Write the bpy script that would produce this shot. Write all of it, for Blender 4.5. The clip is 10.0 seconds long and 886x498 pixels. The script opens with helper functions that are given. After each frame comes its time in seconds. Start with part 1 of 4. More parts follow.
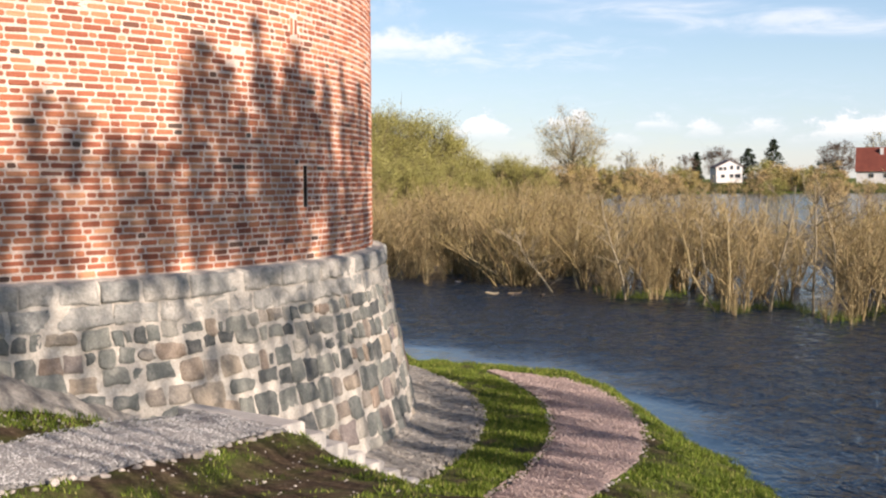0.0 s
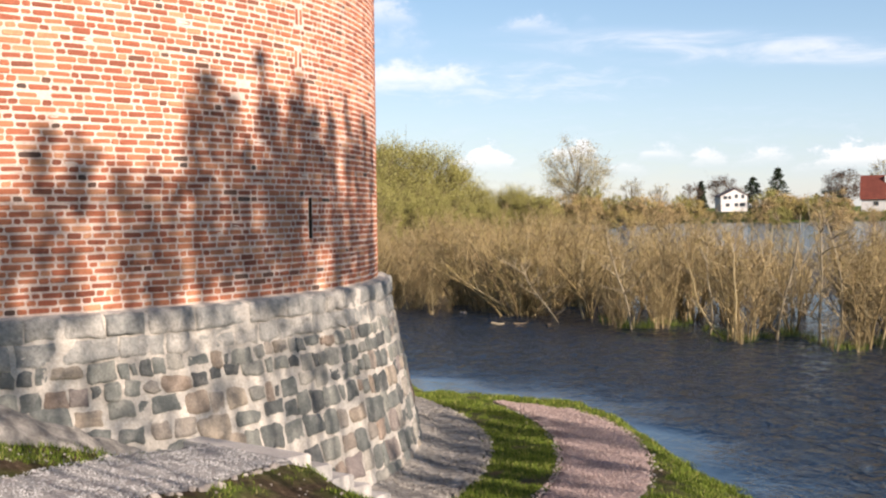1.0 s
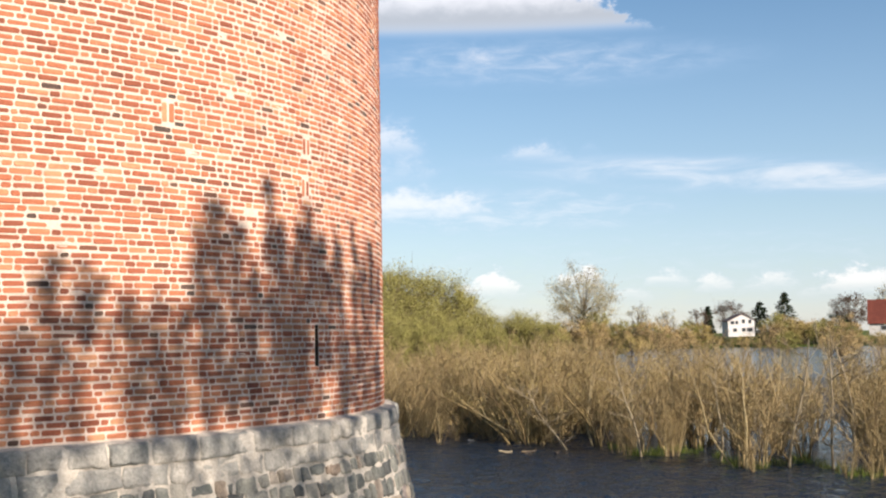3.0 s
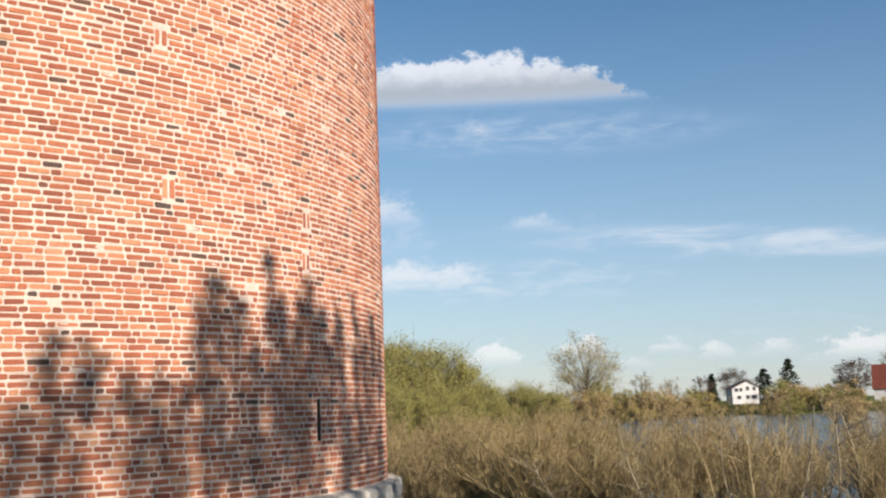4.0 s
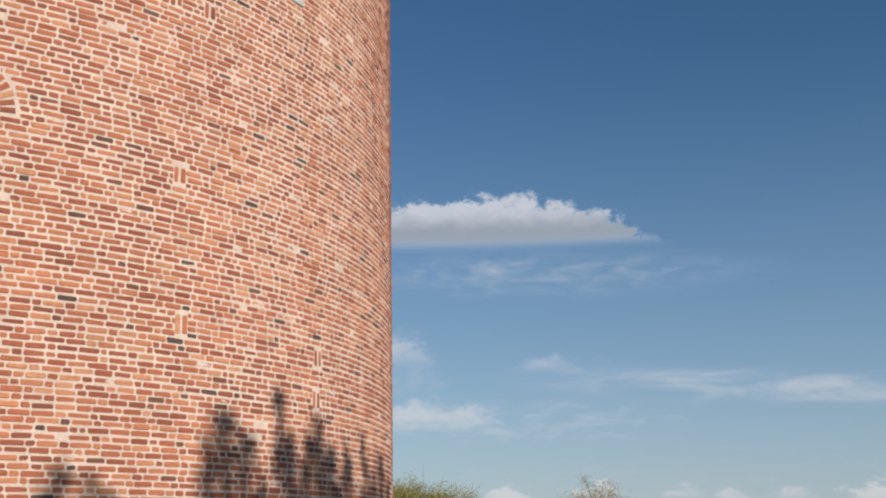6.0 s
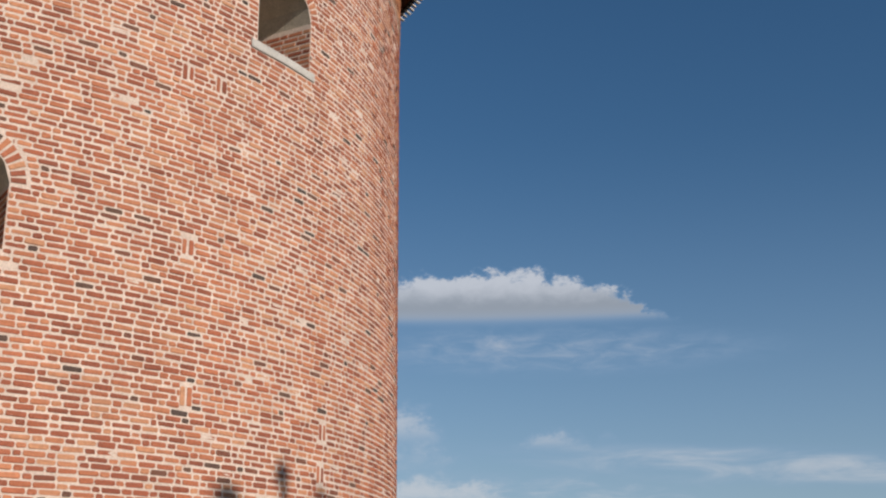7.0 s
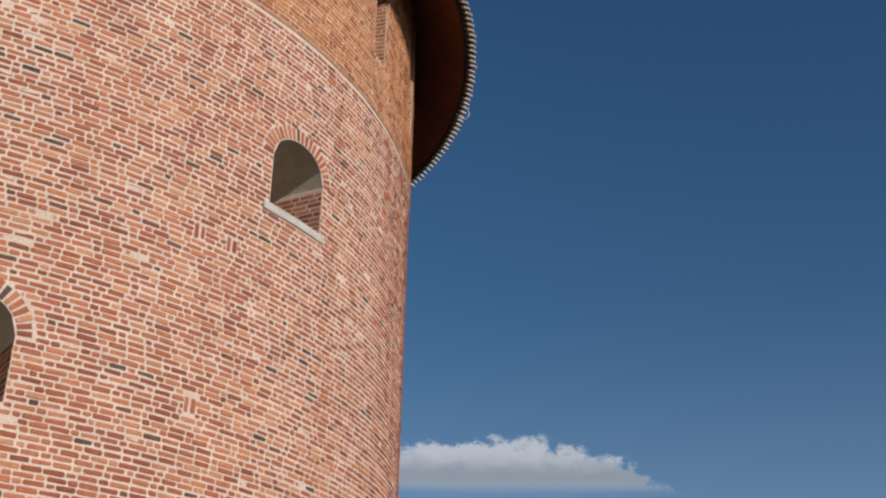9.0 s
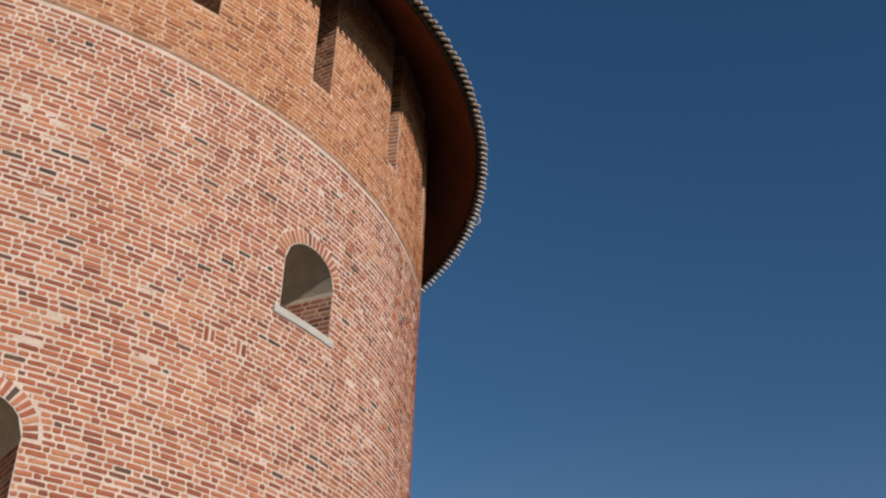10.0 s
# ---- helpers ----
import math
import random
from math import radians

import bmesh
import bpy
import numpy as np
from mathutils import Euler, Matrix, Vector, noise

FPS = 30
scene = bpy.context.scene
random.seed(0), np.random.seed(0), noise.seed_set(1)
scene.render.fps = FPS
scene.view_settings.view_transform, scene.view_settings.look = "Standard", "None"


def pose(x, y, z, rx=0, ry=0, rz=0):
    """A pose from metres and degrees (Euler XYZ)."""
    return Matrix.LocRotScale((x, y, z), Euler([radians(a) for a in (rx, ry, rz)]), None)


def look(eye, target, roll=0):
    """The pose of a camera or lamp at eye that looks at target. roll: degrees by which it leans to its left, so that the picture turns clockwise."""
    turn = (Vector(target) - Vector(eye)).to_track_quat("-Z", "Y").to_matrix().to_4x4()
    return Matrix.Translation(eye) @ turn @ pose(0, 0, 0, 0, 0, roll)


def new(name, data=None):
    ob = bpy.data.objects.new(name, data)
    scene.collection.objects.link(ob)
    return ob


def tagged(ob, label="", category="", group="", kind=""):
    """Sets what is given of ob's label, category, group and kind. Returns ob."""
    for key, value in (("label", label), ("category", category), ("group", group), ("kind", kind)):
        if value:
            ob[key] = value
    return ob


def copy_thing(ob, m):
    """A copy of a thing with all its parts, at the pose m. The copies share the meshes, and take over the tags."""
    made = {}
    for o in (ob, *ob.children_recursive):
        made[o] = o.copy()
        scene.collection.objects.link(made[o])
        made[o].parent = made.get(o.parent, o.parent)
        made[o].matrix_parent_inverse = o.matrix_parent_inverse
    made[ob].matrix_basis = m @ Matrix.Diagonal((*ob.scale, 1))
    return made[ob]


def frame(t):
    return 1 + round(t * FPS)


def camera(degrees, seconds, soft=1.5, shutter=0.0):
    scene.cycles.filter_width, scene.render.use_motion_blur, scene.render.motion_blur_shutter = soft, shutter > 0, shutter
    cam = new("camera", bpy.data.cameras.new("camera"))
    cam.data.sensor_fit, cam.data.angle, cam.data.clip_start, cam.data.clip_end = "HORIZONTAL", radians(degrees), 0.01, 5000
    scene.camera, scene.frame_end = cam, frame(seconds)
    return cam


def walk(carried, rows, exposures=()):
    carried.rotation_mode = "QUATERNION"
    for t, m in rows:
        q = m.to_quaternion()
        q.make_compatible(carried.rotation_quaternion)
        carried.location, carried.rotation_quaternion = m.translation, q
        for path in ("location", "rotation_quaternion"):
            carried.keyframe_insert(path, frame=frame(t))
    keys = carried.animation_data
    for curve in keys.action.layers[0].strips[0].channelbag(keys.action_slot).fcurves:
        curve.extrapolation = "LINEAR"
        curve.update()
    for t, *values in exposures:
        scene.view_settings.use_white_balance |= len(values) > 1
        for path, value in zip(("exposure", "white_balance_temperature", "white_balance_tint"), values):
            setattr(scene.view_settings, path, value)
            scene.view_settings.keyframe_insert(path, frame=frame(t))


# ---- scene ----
# ---------------------------------------------------------------- camera
cam = camera(40.07, 10.0, soft=2.2)
EYE = 3.6
# seconds, tilt, roll and yaw of a camera that turns where it stands
ROWS = [
    (0.0, 86.853, 0.370, -0.020), (0.5, 87.395, 0.576, 0.091), (1.0, 88.304, 0.757, 0.210),
    (1.5, 89.460, 0.914, 0.301), (2.0, 91.026, 0.768, 0.385), (2.5, 92.604, 0.733, 0.454),
    (4.0, 97.649, 1.996, 0.651), (4.5, 99.212, 1.919, 0.727), (5.0, 100.942, 1.575, 0.814),
    (5.5, 102.555, 1.226, 0.921), (7.0, 107.754, 0.315, 1.197), (7.5, 109.453, -0.118, 1.178),
    (8.0, 111.308, -0.348, 1.142), (8.5, 113.295, -1.024, 0.878), (9.0, 115.509, -1.231, 0.876),
    (9.5, 117.832, -1.694, 0.848), (10.0, 120.477, -2.001, 1.010),
]
EXPOSURES = [(0.0, 0.92, 7250, 20), (1.5, 0.92, 7250, 20), (2.5, 0.88, 7250, 18), (4.5, 0.40, 6850, 14), (5.5, 0.14, 6800, 14), (7.5, -0.10, 6750, 14), (10.0, -0.20, 6750, 14)]
walk(cam, [(t, pose(0, 0, EYE, rx, ry, rz)) for t, rx, ry, rz in ROWS], EXPOSURES)

# ---------------------------------------------------------------- sky and sun
SUN_AZ, SUN_EL = 134.5, 25.0   # degrees clockwise from straight ahead (+y), and above the horizon
world = bpy.data.worlds.new("sky")
scene.world = world
world.use_nodes = True
wn = world.node_tree
sky = wn.nodes.new("ShaderNodeTexSky")
sky.sky_type = "NISHITA"
sky.sun_disc = False
sky.sun_elevation = radians(SUN_EL)
sky.sun_rotation = radians(SUN_AZ)
sky.air_density, sky.dust_density, sky.ozone_density = 1.0, 0.15, 1.8
hue = wn.nodes.new("ShaderNodeHueSaturation")
hue.inputs["Saturation"].default_value = 1.3
wn.links.new(sky.outputs[0], hue.inputs["Color"])
wn.links.new(hue.outputs[0], wn.nodes["Background"].inputs["Color"])
wn.nodes["Background"].inputs["Strength"].default_value = 0.076

sun_data = bpy.data.lights.new("sun", "SUN")
sun_data.energy, sun_data.angle, sun_data.color = 5.0, radians(0.55), (1.0, 0.94, 0.85)
sun = new("sun", sun_data)
SUN_DIR = Vector((math.sin(radians(SUN_AZ)) * math.cos(radians(SUN_EL)),
                  math.cos(radians(SUN_AZ)) * math.cos(radians(SUN_EL)), math.sin(radians(SUN_EL))))
sun.matrix_world = look((0, 0, 60), Vector((0, 0, 60)) - SUN_DIR)

# ---------------------------------------------------------------- plan
R = 8.60                       # brick shaft
CX, CY = -9.699, 18.626        # tower axis
BETA = 27.507                  # way from the axis to the place of the camera
Z_LEDGE, Z_BAND, Z_SLOT, Z_EAVE = 2.63, 13.62, 14.55, 16.4
WATER = -0.40


def P(th, r, z):
    """A point by degrees round the axis (0: towards the viewer), radius and height."""
    a = radians(th + BETA)
    return Vector((CX + r * math.sin(a), CY - r * math.cos(a), z))


def polar(x, y):
    dx, dy = x - CX, y - CY
    return (math.degrees(math.atan2(dx, -dy)) - BETA + 180) % 360 - 180, math.hypot(dx, dy)


def smooth(a, b, x):
    t = min(1.0, max(0.0, (x - a) / (b - a)))
    return t * t * (3 - 2 * t)


def n2(x, y, s, seed=0.0):
    return noise.noise(Vector((x / s, y / s, seed)))


# ---------------------------------------------------------------- materials
def ramp(nt, fac, stops):
    r = nt.nodes.new("ShaderNodeValToRGB")
    while len(r.color_ramp.elements) < len(stops):
        r.color_ramp.elements.new(0.5)
    for e, (p, c) in zip(r.color_ramp.elements, stops):
        e.position, e.color = p, (*c, 1)
    nt.links.new(fac, r.inputs[0])
    return r.outputs[0]


def noisy(nt, scale, detail=6.0, rough=0.6, stretch=(1, 1, 1), vec=None, distort=0.0):
    co = nt.nodes.new("ShaderNodeTexCoord")
    mp = nt.nodes.new("ShaderNodeMapping")
    mp.inputs["Scale"].default_value = stretch
    nt.links.new(vec or co.outputs["Object"], mp.inputs[0])
    n = nt.nodes.new("ShaderNodeTexNoise")
    n.inputs["Scale"].default_value, n.inputs["Detail"].default_value = scale, detail
    n.inputs["Roughness"].default_value, n.inputs["Distortion"].default_value = rough, distort
    nt.links.new(mp.outputs[0], n.inputs["Vector"])
    return n.outputs["Fac"]


def math_node(nt, op, a, b=None):
    m = nt.nodes.new("ShaderNodeMath")
    m.operation = op
    for i, v in enumerate((a, b)):
        if v is None:
            continue
        if isinstance(v, (int, float)):
            m.inputs[i].default_value = v
        else:
            nt.links.new(v, m.inputs[i])
    return m.outputs[0]


def mixc(nt, fac, a, b, mode="MIX"):
    m = nt.nodes.new("ShaderNodeMix")
    m.data_type, m.blend_type = "RGBA", mode
    for sock, v in ((m.inputs[0], fac), (m.inputs[6], a), (m.inputs[7], b)):
        if isinstance(v, (int, float)):
            sock.default_value = v
        elif isinstance(v, tuple):
            sock.default_value = (*v, 1)
        else:
            nt.links.new(v, sock)
    return m.outputs[2]


def chance(nt):
    """A random number for each object and each island of its mesh."""
    ob = nt.nodes.new("ShaderNodeObjectInfo").outputs["Random"]
    isl = nt.nodes.new("ShaderNodeNewGeometry").outputs["Random Per Island"]
    return math_node(nt, "FRACT", math_node(nt, "ADD", ob, isl))


def material(name):
    m = bpy.data.materials.new(name)
    m.use_nodes = True
    return m, m.node_tree, m.node_tree.nodes["Principled BSDF"]


def bump(nt, bsdf, height, strength, dist):
    b = nt.nodes.new("ShaderNodeBump")
    b.inputs["Strength"].default_value, b.inputs["Distance"].default_value = strength, dist
    nt.links.new(height, b.inputs["Height"])
    nt.links.new(b.outputs[0], bsdf.inputs["Normal"])


def plain(name, stops, scale=6.0, rough=0.85, fine=60.0, relief=0.3, dist=0.01, stretch=(1, 1, 1), vary=None, metal=0.0, share=0.75):
    """Colours along a coarse noise, speckled by a fine one; vary: stops picked by chance for each piece, mixed in."""
    m, nt, b = material(name)
    col = ramp(nt, noisy(nt, scale, 5, 0.65, stretch), stops)
    if vary:
        col = mixc(nt, share, col, ramp(nt, chance(nt), vary))
    f = noisy(nt, fine, 4, 0.7, stretch)
    col = mixc(nt, 0.55, col, ramp(nt, f, [(0.3, (0.45, 0.45, 0.45)), (0.7, (1.25, 1.25, 1.25))]), "MULTIPLY")
    nt.links.new(col, b.inputs["Base Color"])
    b.inputs["Roughness"].default_value, b.inputs["Metallic"].default_value = rough, metal
    b.inputs["Specular IOR Level"].default_value = 0.25
    bump(nt, b, f, relief, dist)
    return m


BRICK_STOPS = [(0.0, (0.075, 0.058, 0.052)), (0.018, (0.13, 0.075, 0.056)), (0.045, (0.225, 0.078, 0.050)), (0.3, (0.32, 0.107, 0.064)),
               (0.6, (0.39, 0.143, 0.080)), (0.85, (0.45, 0.192, 0.108)), (1.0, (0.49, 0.255, 0.15))]


def brick_material(name, stops):
    m, nt, b = material(name)
    col = ramp(nt, chance(nt), stops)
    big = noisy(nt, 0.9, 4, 0.6)
    fine = noisy(nt, 24, 5, 0.7)
    col = mixc(nt, 0.45, col, ramp(nt, big, [(0.3, (0.62, 0.58, 0.58)), (0.7, (1.25, 1.2, 1.12))]), "MULTIPLY")
    col = mixc(nt, 0.6, col, ramp(nt, fine, [(0.25, (0.5, 0.48, 0.48)), (0.75, (1.3, 1.25, 1.2))]), "MULTIPLY")
    smear = ramp(nt, noisy(nt, 9, 6, 0.75), [(0.62, (0, 0, 0)), (0.78, (0.45, 0.45, 0.45))])
    col = mixc(nt, smear, col, (0.60, 0.47, 0.38))
    nt.links.new(col, b.inputs["Base Color"])
    b.inputs["Roughness"].default_value = 0.9
    b.inputs["Specular IOR Level"].default_value = 0.2
    bump(nt, b, fine, 0.5, 0.006)
    return m


BRICK = brick_material("fired_brick", BRICK_STOPS)
BRICK_UP = brick_material("fired_brick_orange", [(0.0, (0.20, 0.085, 0.05)), (0.08, (0.32, 0.12, 0.063)), (0.4, (0.41, 0.165, 0.08)), (1.0, (0.52, 0.25, 0.12))])
MORTAR = plain("lime_mortar", [(0.3, (0.50, 0.39, 0.325)), (0.7, (0.66, 0.54, 0.46))], 2.5, 0.95, 45, 0.5, 0.006)
PARAPETMORTAR = plain("dusty_mortar", [(0.3, (0.36, 0.19, 0.11)), (0.55, (0.54, 0.36, 0.25)), (0.75, (0.70, 0.56, 0.44))], 7.0, 0.95, 45, 0.5, 0.006)
BANDMORTAR = plain("brick_dusted_mortar", [(0.3, (0.30, 0.15, 0.09)), (0.7, (0.48, 0.31, 0.215))], 9.0, 0.95, 35, 0.6, 0.01)
MORTAR_STONE = plain("plinth_mortar", [(0.3, (0.32, 0.295, 0.255)), (0.7, (0.47, 0.437, 0.382))], 2.0, 0.95, 30, 0.6, 0.012)
STONE = plain("fieldstone", [(0.3, (0.05, 0.058, 0.058)), (0.5, (0.15, 0.152, 0.14)), (0.7, (0.38, 0.355, 0.315))], 7.0, 0.85, 35, 0.9, 0.03,
              vary=[(0.0, (0.055, 0.062, 0.064)), (0.14, (0.095, 0.105, 0.10)), (0.30, (0.15, 0.165, 0.15)), (0.48, (0.245, 0.25, 0.215)),
                    (0.64, (0.37, 0.345, 0.295)), (0.78, (0.29, 0.205, 0.15)), (0.9, (0.38, 0.31, 0.23)), (1.0, (0.27, 0.215, 0.20))], share=0.66)
CAPSTONE = plain("grey_limestone", [(0.3, (0.15, 0.155, 0.15)), (0.5, (0.30, 0.295, 0.27)), (0.7, (0.48, 0.45, 0.40))], 7.0, 0.88, 25, 1.0, 0.03,
                 vary=[(0.0, (0.20, 0.21, 0.20)), (0.5, (0.30, 0.295, 0.27)), (1.0, (0.42, 0.39, 0.34))], share=0.5)
PLASTER = plain("grey_plaster", [(0.3, (0.45, 0.38, 0.30)), (0.7, (0.60, 0.53, 0.43))], 4.0, 0.9, 40, 0.3, 0.005)
SOFFIT = plain("stained_soffit_board", [(0.3, (0.125, 0.040, 0.018)), (0.7, (0.20, 0.066, 0.03))], 2.0, 0.7, 30, 0.3, 0.004, (1, 1, 1))
SHINGLE = plain("weathered_roof_board", [(0.3, (0.38, 0.335, 0.285)), (0.7, (0.58, 0.535, 0.475))], 4.0, 0.8, 40, 0.4, 0.004)
# near-black wood tone that also carries the shade of the slit and gaps
DARKWOOD_SHADE = plain("dark_wood_and_shade", [(0.3, (0.03, 0.022, 0.018)), (0.7, (0.06, 0.045, 0.035))], 4.0, 0.8, 40, 0.4, 0.004)
SLAB = plain("concrete_slab", [(0.3, (0.37, 0.35, 0.32)), (0.7, (0.52, 0.495, 0.455))], 3.0, 0.85, 50, 0.3, 0.004)
GRAVEL = plain("grey_gravel", [(0.3, (0.20, 0.195, 0.185)), (0.7, (0.32, 0.31, 0.295))], 1.5, 0.95, 28, 1.0, 0.03)
PINKGRAVEL = plain("pink_gravel", [(0.3, (0.25, 0.185, 0.165)), (0.7, (0.38, 0.285, 0.26))], 1.2, 0.95, 26, 1.0, 0.03)
PAVING = plain("apron_stone", [(0.3, (0.14, 0.13, 0.115)), (0.5, (0.25, 0.232, 0.205)), (0.7, (0.40, 0.37, 0.325))], 6.0, 0.9, 22, 1.0, 0.04)
BARK = plain("bark", [(0.3, (0.085, 0.062, 0.04)), (0.7, (0.17, 0.13, 0.085))], 6.0, 0.95, 40, 0.5, 0.01)
PALEBARK = plain("pale_willow_bark", [(0.3, (0.22, 0.18, 0.12)), (0.7, (0.36, 0.30, 0.20))], 3.0, 0.95, 30, 0.5, 0.01)


def part(name, bm, mat, parent=None, label=""):
    """One mesh object from a bmesh, under a thing or a part."""
    me = bpy.data.meshes.new(name)
    bm.to_mesh(me)
    bm.free()
    me.materials.append(mat)
    ob = new(name, me)
    if parent:
        ob.parent = parent
    return tagged(ob, label)


def from_lists(name, verts, faces, mats, parent=None, label="", flat=True):
    me = bpy.data.meshes.new(name)
    me.from_pydata(verts, [], faces)
    for m in (mats if isinstance(mats, (list, tuple)) else [mats]):
        me.materials.append(m)
    if not flat:
        me.polygons.foreach_set("use_smooth", [True] * len(me.polygons))
    me.update()
    ob = new(name, me)
    if parent:
        ob.parent = parent
    return tagged(ob, label)


# ---------------------------------------------------------------- ground and water
def shore(th):
    return 11.70 + 1.70 * smooth(97, 80, th) + 1.45 * smooth(64, 47, th) + 0.12 * math.sin(th * 0.7) + 0.08 * math.sin(th * 1.9)


def upper(th, r):
    left = max(0.0, min(20.0, 20 - th))
    z = 1.2 + 0.013 * left - 0.15 * smooth(0.0, 0.7, r - (10.75 + 0.085 * left)) + 0.95 * smooth(12.0, 20, r)
    return z + 0.22 * smooth(9.1 + 0.09 * left, 9.0 + 0.03 * left, r) * smooth(20, 14, th)


def lower(th, r):
    rs = shore(th)
    r0 = min(12.7, rs - 0.75)
    if r < r0:
        return 0.0
    return -0.4 * smooth(r0, rs, r) - 1.4 * smooth(rs, rs + 3.0, r) - 0.05 * min(1.0, max(0.0, (r - r0)))


def far_land(x, y):
    d = math.hypot(x, y)
    return smooth(365, 400, d) * 2.2 + smooth(420, 1500, d) * 5


def height(x, y):
    th, r = polar(x, y)
    late = 1.3 * min(2.5, max(0.0, r - 10.75))
    side = min(1.0, max(0.0, ((th if th > 0 else -th * 0.3) - 22.6 + late) / 12.6))
    z = upper(th, r) * (1 - side) + lower(th, r) * side
    z += far_land(x, y) - 0.09 * smooth(22.5, 24, th) * smooth(38, 34, th) * smooth(11.4, 10.9, r)
    if r < 14:
        z += 0.025 * n2(x, y, 0.35) + 0.03 * n2(x, y, 1.1, 3)
    if r < 9.4:
        z -= 0.15
    return z


RAD = [7.5, 8.4] + [8.8 + 0.11 * i for i in range(62)] + [15.8 * 1.075 ** i for i in range(1, 72)]
TH = [-180 + 3 * i for i in range(55)] + [-15 + 1.0 * i for i in range(130)] + [115 + 2.5 * i for i in range(26)]
gv, gf, green = [], [], []
for r in RAD:
    for th in TH:
        p = P(th, r, 0)
        gv.append((p.x, p.y, height(p.x, p.y)))
        wild = 0.46 + 0.24 * smooth(30, 46, th) - 0.31 * smooth(36, 22, th) + 0.75 * n2(p.x, p.y, 0.8, 7) + 0.7 * n2(p.x, p.y, 0.3, 8)
        green.append(min(1.0, max(0.0, wild)))
nt_ = len(TH)
for i in range(len(RAD) - 1):
    for j in range(nt_):
        k = (j + 1) % nt_
        gf.append((i * nt_ + j, (i + 1) * nt_ + j, (i + 1) * nt_ + k, i * nt_ + k))
m, nt, b = material("soil_and_grass")
att = nt.nodes.new("ShaderNodeAttribute")
att.attribute_name = "green"
soil = ramp(nt, noisy(nt, 14, 6, 0.75), [(0.3, (0.026, 0.018, 0.011)), (0.55, (0.065, 0.045, 0.028)), (0.72, (0.15, 0.115, 0.08)), (0.8, (0.33, 0.29, 0.24))])
turf = ramp(nt, noisy(nt, 9, 6, 0.7), [(0.3, (0.035, 0.060, 0.010)), (0.55, (0.085, 0.135, 0.018)), (0.75, (0.16, 0.22, 0.035))])
nt.links.new(mixc(nt, att.outputs["Fac"], soil, turf), b.inputs["Base Color"])
b.inputs["Roughness"].default_value = 0.95
b.inputs["Specular IOR Level"].default_value = 0.1
bump(nt, b, noisy(nt, 30, 5, 0.7), 0.8, 0.04)
GROUND = m
ground = from_lists("ground", gv, gf, GROUND, flat=False)
ground.data.attributes.new("green", "FLOAT", "POINT").data.foreach_set("value", green)
tagged(ground, "dark soil and spring grass falling to the water", "ground", kind="structure")

m, nt, b = material("river_water")
b.inputs["Base Color"].default_value = (0.010, 0.019, 0.033, 1)
b.inputs["Roughness"].default_value = 0.06
b.inputs["IOR"].default_value = 1.33
w1 = noisy(nt, 1.6, 3, 0.6, (1.5, 0.75, 1), distort=0.8)
w2 = noisy(nt, 5.0, 3, 0.65, (1.3, 0.8, 1), distort=0.6)
calm = nt.nodes.new("ShaderNodeAttribute")
calm.attribute_name = "calm"
rough_part = math_node(nt, "SUBTRACT", 1.0, calm.outputs["Fac"])
bump(nt, b, math_node(nt, "MULTIPLY", rough_part, math_node(nt, "ADD", w1, math_node(nt, "MULTIPLY", w2, 0.30))), 1.0, 0.55)
WATERMAT = m
# one sheet: a rippled middle part where the river is near, and flat reaches round it
X0, X1, Y0, Y1 = -6.0, 26.0, 10.0, 58.0
nx, ny = 230, 440
vs, fs, lee = [], [], []
for j in range(ny + 1):
    y = Y0 + (Y1 - Y0) * (j / ny) ** 1.25
    for i in range(nx + 1):
        x = X0 + (X1 - X0) * i / nx
        k = smooth(0, 3, min(x - X0, X1 - x, Y1 - y, y - Y0))
        wave = 0.030 * noise.noise(Vector((x * 2.1 + y * 0.25, y * 1.5, 0.3))) + 0.018 * noise.noise(Vector((x * 3.4 - y * 0.4, y * 2.8, 7.7))) + 0.02 * noise.noise(Vector((x * 0.35, y * 0.6, 2.2)))
        th, r = polar(x, y)
        lee.append(0.98 * smooth(17.5, 13.6, r + 0.8 * noise.noise(Vector((x * 0.5, y * 0.5, 1)))) * smooth(30, 44, th))
        vs.append((x, y, WATER + k * wave * (1 - lee[-1])))
for j in range(ny):
    for i in range(nx):
        q = j * (nx + 1) + i
        fs.append((q, q + 1, q + nx + 2, q + nx + 1))
base = len(vs)
S = 2500
vs.extend(((-130, -60, WATER), (160, -60, WATER), (160, 120, WATER), (-130, 120, WATER), (-S, -S, WATER), (S, -S, WATER), (S, S, WATER), (-S, S, WATER)))
rim = [[i for i in range(nx + 1)], [j * (nx + 1) + nx for j in range(ny + 1)], [ny * (nx + 1) + i for i in range(nx, -1, -1)], [j * (nx + 1) for j in range(ny, -1, -1)]]
for e in range(4):
    fs.append((base + e, base + (e + 1) % 4, *rim[e][::-1]))
    fs.append((base + 4 + e, base + 4 + (e + 1) % 4, base + (e + 1) % 4, base + e))
water = tagged(from_lists("water", vs, fs, WATERMAT, flat=False), "dark blue rippled flood water of a river", "water", kind="structure")
water.data.attributes.new("calm", "FLOAT", "POINT").data.foreach_set("value", lee + [0.86] * 8)


